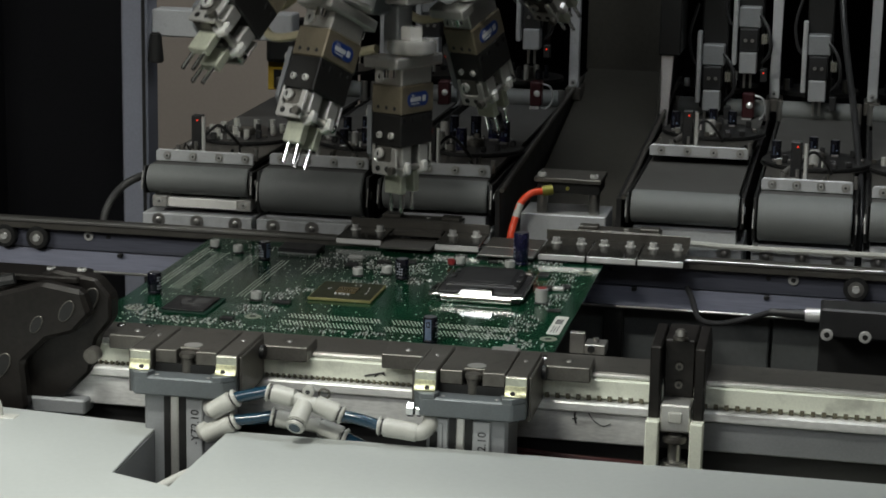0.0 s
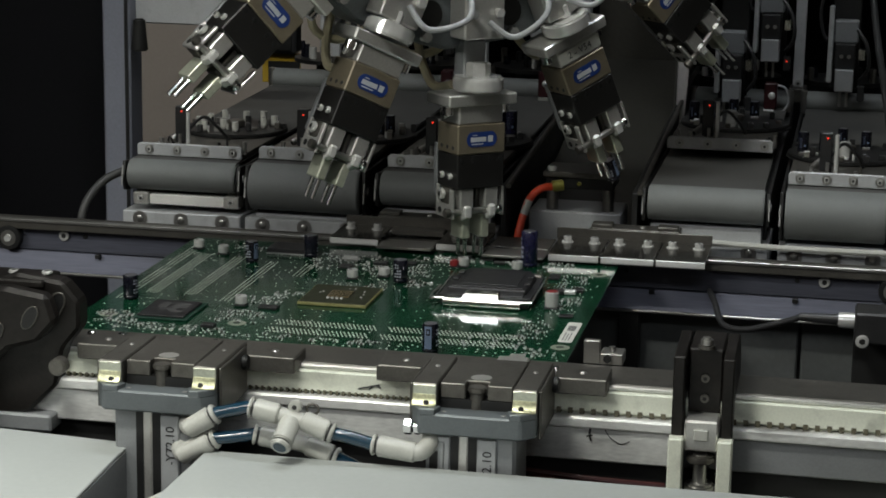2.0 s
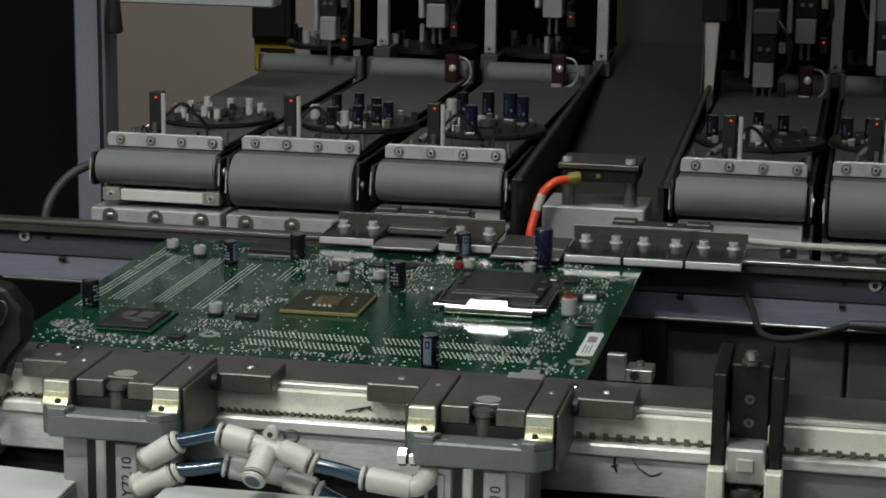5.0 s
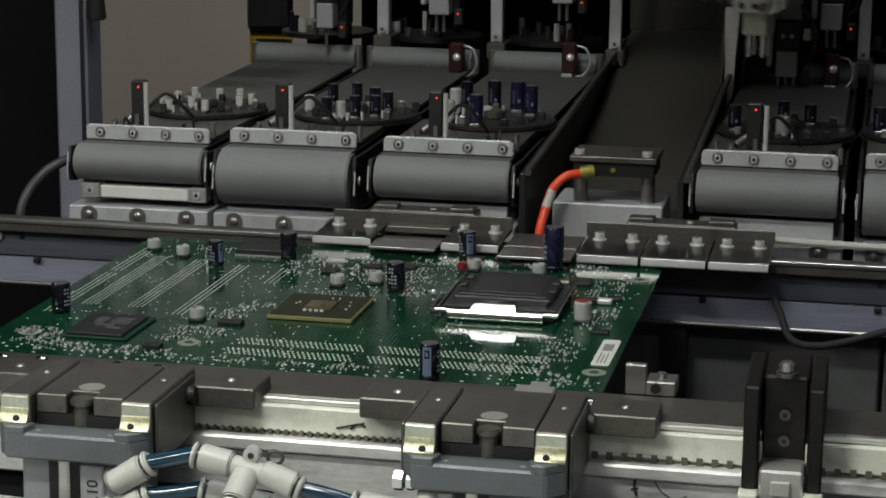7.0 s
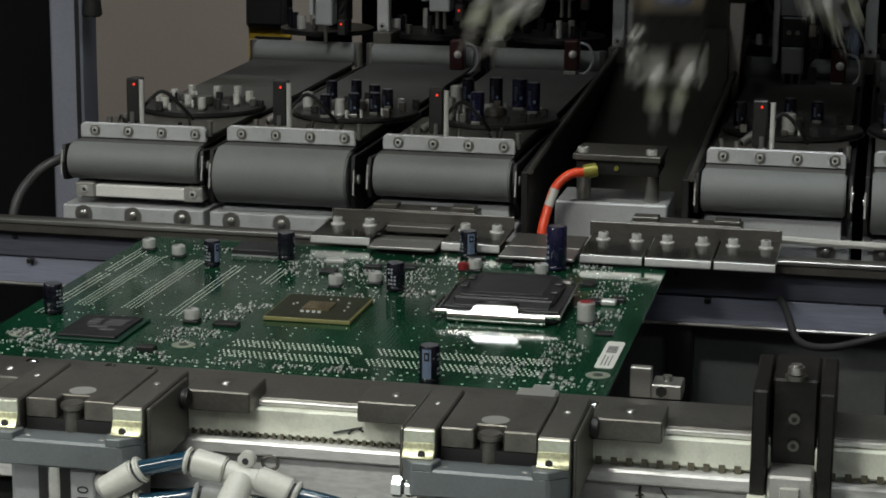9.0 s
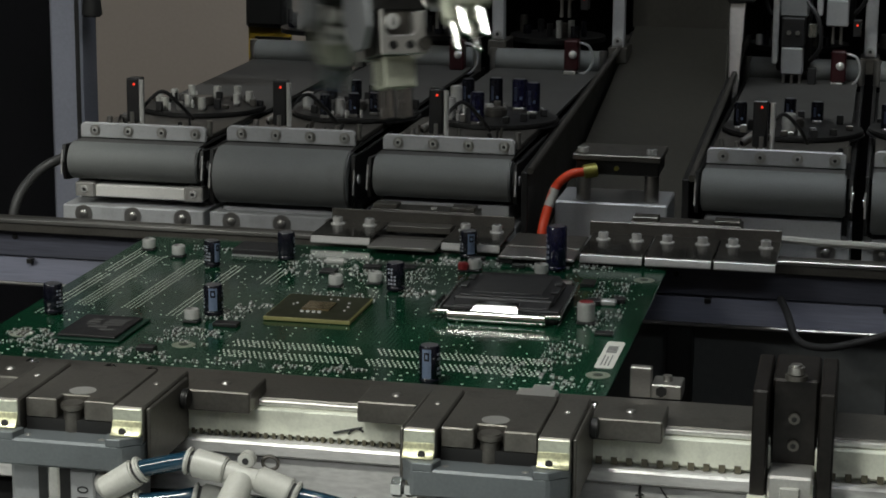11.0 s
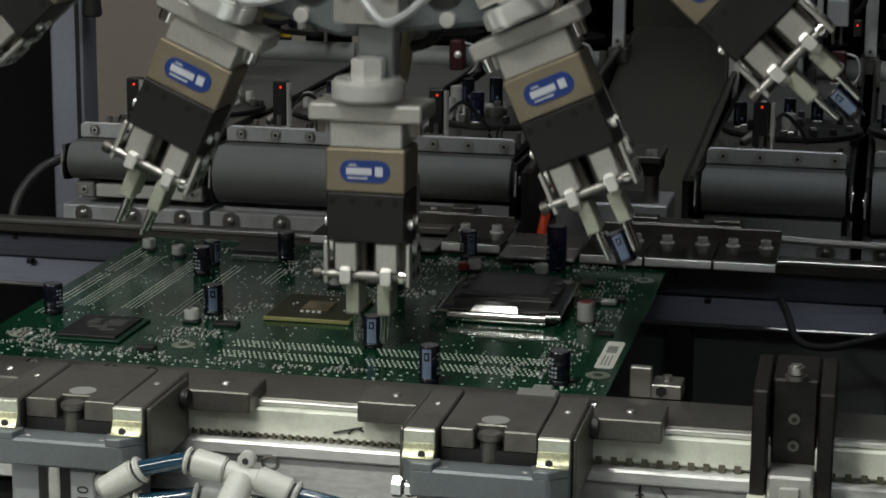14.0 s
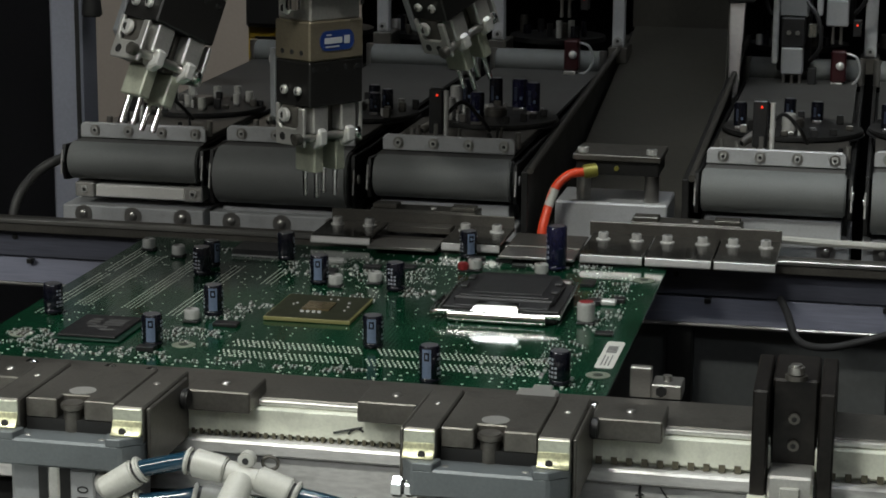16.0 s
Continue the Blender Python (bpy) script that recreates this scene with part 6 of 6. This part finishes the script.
def gripper():
    """One parallel gripper; its needle tips at the origin, its body above."""
    g = part("gripper", box(-0.0165, 0.0165, -0.011, 0.011, 0.059, 0.0755, 0.0007), BRASS, None, "bronze gripper body with a blue badge")
    part("lower_body", box(-0.0163, 0.0163, -0.0108, 0.0108, 0.040, 0.0588, 0.0006), mat("black_gripper_body", (0.012, 0.0115, 0.011), 0.42, 0.1, 0.2, 80, 0.05), g, "black lower body")
    part("back_plate", prism([(-0.0165, 0.063), (-0.0165, 0.034), (-0.0075, 0.0265), (0.0075, 0.0265), (0.0165, 0.034), (0.0165, 0.063)], -0.0145, -0.0112, m=Matrix(((1, 0, 0, 0), (0, 0, -1, 0), (0, 1, 0, 0), (0, 0, 0, 1))), bev=0.0004), ALU_GREY, g, "grey bevelled back plate")
    part("mount_block", box(-0.0152, 0.0152, -0.0102, 0.0102, 0.0756, 0.0856, 0.0007), ALU, g, "pale machined block")
    part("mount_plate", box(-0.0235, 0.0235, -0.0125, 0.0125, 0.0858, 0.0922, 0.0008), ALU, g)
    part("roller_disc", cyl((0, -0.006, 0.0935), (0, -0.006, 0.1015), 0.0148, seg=36, bev=0.0012), CHROME, g, "bright steel disc", smooth=True)
    part("nut", cyl((0, -0.006, 0.1015), (0, -0.006, 0.109), 0.0072, seg=6, bev=0.0006), CHROME, g)
    part("stem", box(-0.006, 0.009, 0.0, 0.011, 0.0922, 0.12, 0.0008), ALU_GREY, g)
    # badge: a blue pill with plain white bars
    pill = [(math.cos(radians(a)) * 0.0042 + (0.0062 if -90 <= a <= 90 else -0.0062), math.sin(radians(a)) * 0.0042) for a in list(range(-90, 91, 15)) + list(range(91, 270, 15))]
    part("badge", prism(pill, 0.0, 0.0003, m=Matrix(((1, 0, 0, 0), (0, 0, -1, -0.011), (0, 1, 0, 0.0672), (0, 0, 0, 1)))), BADGE_BLUE, g)
    for a, b, z0, z1 in ((-0.0078, 0.0028, -0.0012, 0.0013), (-0.0072, 0.001, -0.0028, -0.0022), (-0.0066, -0.0035, 0.0022, 0.0027), (0.0042, 0.0074, -0.0016, 0.0018)):
        part("badge_bar", box(a, b, -0.0115, -0.0113, 0.0672 + z0, 0.0672 + z1), BADGE_WHITE, g)
    for x in (-0.0135, -0.0055, 0.0055, 0.0125):
        part("port", cyl((x, -0.0107, 0.0555), (x, -0.0111, 0.0555), 0.0014, seg=12), mat("deep_bolt_hole", (0.002, 0.002, 0.002), 0.9), g)
    for x in (-0.006, 0.0, 0.006):
        part("port", cyl((-0.0164, x, 0.0625), (-0.0168, x, 0.0625), 0.0011, seg=10), BLACK_PLASTIC, g)
    pale = mat("pale_chromated_finger", (0.5, 0.52, 0.42), 0.36, 0.5, 0.12, 150, 0.03)
    for s in (-1, 1):
        for y, z, r in ((-0.0043, 0.0465, 0.0019), (0.0043, 0.0465, 0.0019), (0.0042, 0.0358, 0.0031), (0.0046, 0.0805, 0.0032)):
            x0 = 0.0152 if z > 0.07 else 0.0163
            sc = part("side_screw", cyl((s * x0, y, z), (s * (x0 + 0.0022), y, z), r, seg=18, bev=0.0004), SCREW_BRIGHT, g, smooth=True)
            part("socket", cyl((s * (x0 + 0.0022), y, z), (s * (x0 + 0.0023), y, z), r * 0.52, seg=6), BLACK, sc)
        part("hanger_bolt", cyl((s * 0.019, -0.004, 0.0805), (s * 0.019, -0.004, 0.0858), 0.0036, seg=16, bev=0.0004), POLISHED, g, smooth=True)
        bs = part("back_screw", cyl((s * 0.0125, 0.0145, 0.058), (s * 0.0125, 0.0165, 0.058), 0.0031, seg=16, bev=0.0005), SCREW_BRIGHT, g, smooth=True)
        part("socket", cyl((s * 0.0125, 0.0165, 0.058), (s * 0.0125, 0.0166, 0.058), 0.0017, seg=6), BLACK, bs)
        sb = part("side_bracket", prism([(-0.0088, 0.0232), (0.0086, 0.0232), (0.0092, 0.0245), (0.0092, 0.0405), (0.0074, 0.0405), (0.0072, 0.0325), (0.0055, 0.0306), (-0.0035, 0.0306), (-0.005, 0.032), (-0.0052, 0.0395), (-0.0088, 0.0395)], min(s * 0.0164, s * 0.0182), max(s * 0.0164, s * 0.0182), m=YZX, bev=0.0004), ALU, g, "pale forked side bracket")
        for dy in (-0.0022, 0.0045):
            part("bracket_hole", cyl((s * 0.0181, dy, 0.0268), (s * 0.0185, dy, 0.0268), 0.0017, seg=14), BLACK, sb)
        part("jaw", box(s * 0.0085 - 0.0046, s * 0.0085 + 0.0046, -0.0098, -0.0035, 0.0285, 0.0398, 0.0006), ALU, g, "pale jaw plate")
        part("jaw_body", box(s * 0.0085 - 0.0072, s * 0.0085 + 0.0072, -0.0034, 0.008, 0.0238, 0.0398, 0.0006), STEEL_DARK, g)
        part("jaw_clamp", cyl((s * 0.0085 - 0.0022, -0.0072, 0.0268), (s * 0.0085 + 0.0022, -0.0072, 0.0268), 0.0052, seg=6, bev=0.0005), SCREW_BRIGHT, g)
        part("finger", box(s * 0.0066 - 0.0028, s * 0.0066 + 0.0028, -0.0064, 0.006, 0.0112, 0.0236, 0.0005), pale, g, "pale greenish chromated finger")
        for dy in (-0.0038, 0.0034):
            part("needle", cyl((s * 0.0056, dy, 0.0), (s * 0.0058, dy, 0.0114), 0.0013, seg=12, bev=0.0002), POLISHED, g, smooth=True)
    part("cross_rod", cyl((-0.0215, -0.0072, 0.0268), (0.0135, -0.0072, 0.0268), 0.0018, seg=14, bev=0.0003), STEEL, g, smooth=True)
    part("rod_tip", cyl((-0.0225, -0.0072, 0.0268), (-0.0188, -0.0072, 0.0268), 0.0025, seg=14, bev=0.0004), STEEL_DARK, g, smooth=True)
    part("rod_head", cyl((0.0132, -0.0072, 0.0268), (0.0165, -0.0072, 0.0268), 0.0031, seg=16, bev=0.0007), POLISHED, g, smooth=True)
    for o in (g, *g.children_recursive):
        for v in o.data.vertices:
            v.co.x *= 0.92
    return g


def turret():
    e = thing("gripper_turret", pose(0, 0, 0.5), "rotary turret with a ring of bronze and black grippers", "gripper turret")
    ring = [(math.cos(2 * math.pi * k / 15) * 0.14, math.sin(2 * math.pi * k / 15) * 0.14) for k in range(15)]
    M = Matrix(((1, 0, 0, 0), (0, 0, -1, 0), (0, 1, 0, 0), (0, 0, 0, 1)))
    part("hub", prism(ring, -0.03, -0.005, m=M, bev=0.002), SLATE, e, "many-sided aluminium hub")
    part("core", cyl((0, 0.004, 0), (0, -0.02, 0), 0.085, seg=40, bev=0.002), BLACK, e, smooth=True)
    part("rear_cover", cyl((0, 0.0303, 0), (0, 0.034, 0), 0.136, seg=45, bev=0.001), BLACK, e, smooth=True)
    part("rear_drum", cyl((0, 0.0342, 0), (0, 0.06, 0), 0.085, seg=40, bev=0.002), BLACK, e, smooth=True)
    for k in range(15):
        a = 2 * math.pi * k / 15
        x, z = math.sin(a) * 0.118, -math.cos(a) * 0.118
        part("guide_block", prism([(-0.0125, -0.014), (0.0125, -0.014), (0.0125, 0.016), (-0.0125, 0.016)], -0.0045, 0.012, m=Matrix.Translation((x, 0, z)) @ Matrix.Rotation(-a, 4, "Y") @ M, bev=0.0008), ALU, e)
        d = Vector((math.sin(a), 0, -math.cos(a)))
        q = Vector((math.cos(a), 0, math.sin(a)))
        c = Vector((x, -0.0121, z))
        for sx in (-0.008, 0.008):
            part("block_bolt", cyl(c + q * sx, c + q * sx + Vector((0, -0.003, 0)), 0.0028, seg=14, bev=0.0004), CHROME, e, smooth=True)
        h = Vector((math.sin(a + math.pi / 15), 0, -math.cos(a + math.pi / 15)))
        part("vent", cyl(h * 0.122 + Vector((0, 0.006, 0)), h * 0.122 + Vector((0, 0.004, 0)), 0.008, seg=20), BLACK, e)
        part("hub_bolt", cyl(h * 0.134 + Vector((0, 0.006, 0)), h * 0.134 + Vector((0, 0.001, 0)), 0.003, seg=14, bev=0.0004), CHROME, e, smooth=True)
        part("signal_cable", sweep([c + d * 0.004 + Vector((0, -0.004, 0)), c + d * 0.012 + q * 0.012 + Vector((0, -0.012, 0)), c + d * -0.002 + q * 0.03 + Vector((0, -0.016, 0)), h * 0.1 + q * 0.012 + Vector((0, -0.01, 0))], 0.0017, 8), LABEL_GREY, e, "grey signal cable", smooth=True)
        for r0, r1, sp, dy in ((0.1, 0.146, 0.16, 0.0),):
            loop = [(r0, -sp, 0.036), (r0 + 0.02, -sp * 1.05, 0.055 + dy), (r1, -sp * 0.4, 0.06 + dy), (r1, sp * 0.4, 0.055 + dy), (r0 + 0.028, sp, 0.045), (r0 + 0.01, sp, 0.034)]
            part("loop_hose", sweep([(math.sin(a + s) * r, yy, -math.cos(a + s) * r) for r, s, yy in loop], 0.0024, 8, rings=5), HOSE if k % 3 else BLACK_PLASTIC, e, "looped air hose", smooth=True)
        part("rear_bolt", cyl(Vector((x * 1.08, 0.034, z * 1.08)), Vector((x * 1.08, 0.038, z * 1.08)), 0.004, seg=14, bev=0.0005), CHROME, e, smooth=True)
        part("rear_valve", prism([(-0.009, -0.012), (0.009, -0.012), (0.009, 0.012), (-0.009, 0.012)], -0.046, -0.034, m=Matrix.Translation((x * 0.98, 0, z * 0.98)) @ Matrix.Rotation(-a, 4, "Y") @ M, bev=0.001), STEEL_DARK, e)
        part("hose", sweep([(x * 0.8, 0.055, z * 0.8), (x * 1.15, 0.062, z * 1.15), (x * 1.38, 0.045, z * 1.38), (x * 1.36, 0.02, z * 1.36)], 0.0026, 8), HOSE, e, "cream air hose", smooth=True)
    first = gripper()
    first.parent = e
    gs = [first]
    for k in range(1, COUNT):
        gs.append(copy_thing(first, I4))
    for k, g in enumerate(gs):
        g.matrix_basis = slot(k, 0.0)
    tag = part("tag_plate", box(-0.0145, 0.0145, -0.0112, -0.0104, 0.077, 0.0845, 0.0003), LABEL_WHITE, gs[3], "white tag with black marking")
    text_part("tag_marking", "2 - V54", 0.0055, pose(0, -0.0114, 0.0808, 90, 0, 0), INK, gs[3])
    return e, gs


def slot(k, out):
    return Matrix.Rotation(-radians(STEP * k), 4, "Y") @ Matrix.Translation((0, 0, -R_TIP - STROKE * out))


def column():
    e = thing("robot_column", pose(0, 0, 0.5), "black robot column that carries the turret", "robot column")
    part("arm", box(-0.05, 0.05, 0.062, 0.13, -0.05, 0.4, 0.004), BLACK, e)
    part("plate", box(-0.065, 0.065, 0.06, 0.075, -0.06, 0.06, 0.003), STEEL_DARK, e)
    return e


TURRET, GRIPPERS = turret()
COLUMN = column()


def state(t):
    """The tip, the turn and the gripper number at t, eased between the rows of TIPS."""
    for a, b in zip(TIPS, TIPS[1:]):
        if t <= b[0] + 1e-6:
            u = min(1.0, max(0.0, (t - a[0]) / (b[0] - a[0])))
            return [p + (q - p) * u for p, q in zip(a[1:], b[1:])]
    return list(TIPS[-1][1:])


def turret_pose(t):
    x, y, z, psi, k = state(t)
    return Matrix.Translation((x, y, z)) @ Matrix.Rotation(radians(psi), 4, "Z") @ Matrix.Translation((0, 0, R_TIP + STROKE)) @ Matrix.Rotation(radians(STEP * k), 4, "Y")


def reach(i, t):
    k = state(t)[4]
    return max(0.0, 1 - 2.2 * abs(k - i))


# placed capacitors: board x, y, gripper, seconds of picking up and of release, turn of print
PLACED = ((-0.022, 0.1072, 1, 0.0, 0.8, 90), (0.0573, 0.1309, 3, 0.0, 2.95, -60), (-0.0223, 0.0029, 9, 6.6, 10.4, -75), (0.1297, -0.0638, 10, 6.9, 11.65, 150), (-0.0492, 0.0692, 11, 7.3, 12.6, 160), (0.0522, -0.0297, 12, 7.6, 13.9, -85), (-0.0299, -0.0484, 13, 8.0, 14.75, -80), (0.0049, 0.0654, 14, 8.3, 15.65, -85))
CAPS = [capacitor(pose(x, y, 0.0), 0.004, 0.0128, SLEEVE, tn, "dark blue capacitor set onto the board by the turret") for x, y, k, t0, t1, tn in PLACED]


def motions():
    ts = [i / 10 for i in range(161)]
    walk(TURRET, [(t, turret_pose(t)) for t in ts])
    walk(COLUMN, [(t, Matrix.Translation(turret_pose(t).translation) @ Matrix.Rotation(radians(state(t)[3]), 4, "Z")) for t in ts])
    for i, g in enumerate(GRIPPERS):
        walk(g, [(t, slot(i, reach(i, t))) for t in ts if t * 10 % 1 < 0.01])
    for n, (cap, (x, y, k, t0, t1, tn)) in enumerate(zip(CAPS, PLACED)):
        rest = pose(x, y, 0.0)
        rows = []
        for t in ts:
            if t < t0:
                # waiting on the outer feeder
                m = pose(0.345 + 0.012 * (n % 3), 0.27 + 0.012 * (n // 3), 0.056)
            elif t < t1:
                m = turret_pose(t) @ slot(k, reach(k, t)) @ Matrix.Translation((0, 0.0, -0.0045))
            else:
                m = rest
            rows.append((t, m))
        walk(cap, rows)
    # the carriage of one feeder slides forward once
    walk(MOVING_CARRIAGE, [(t, pose(0.19025, d, h)) for t, d, h in ((0.0, 0.085, 0.005), (3.6, 0.085, 0.005), (4.0, 0.0, 0.0), (16.0, 0.0, 0.0))])


motions()
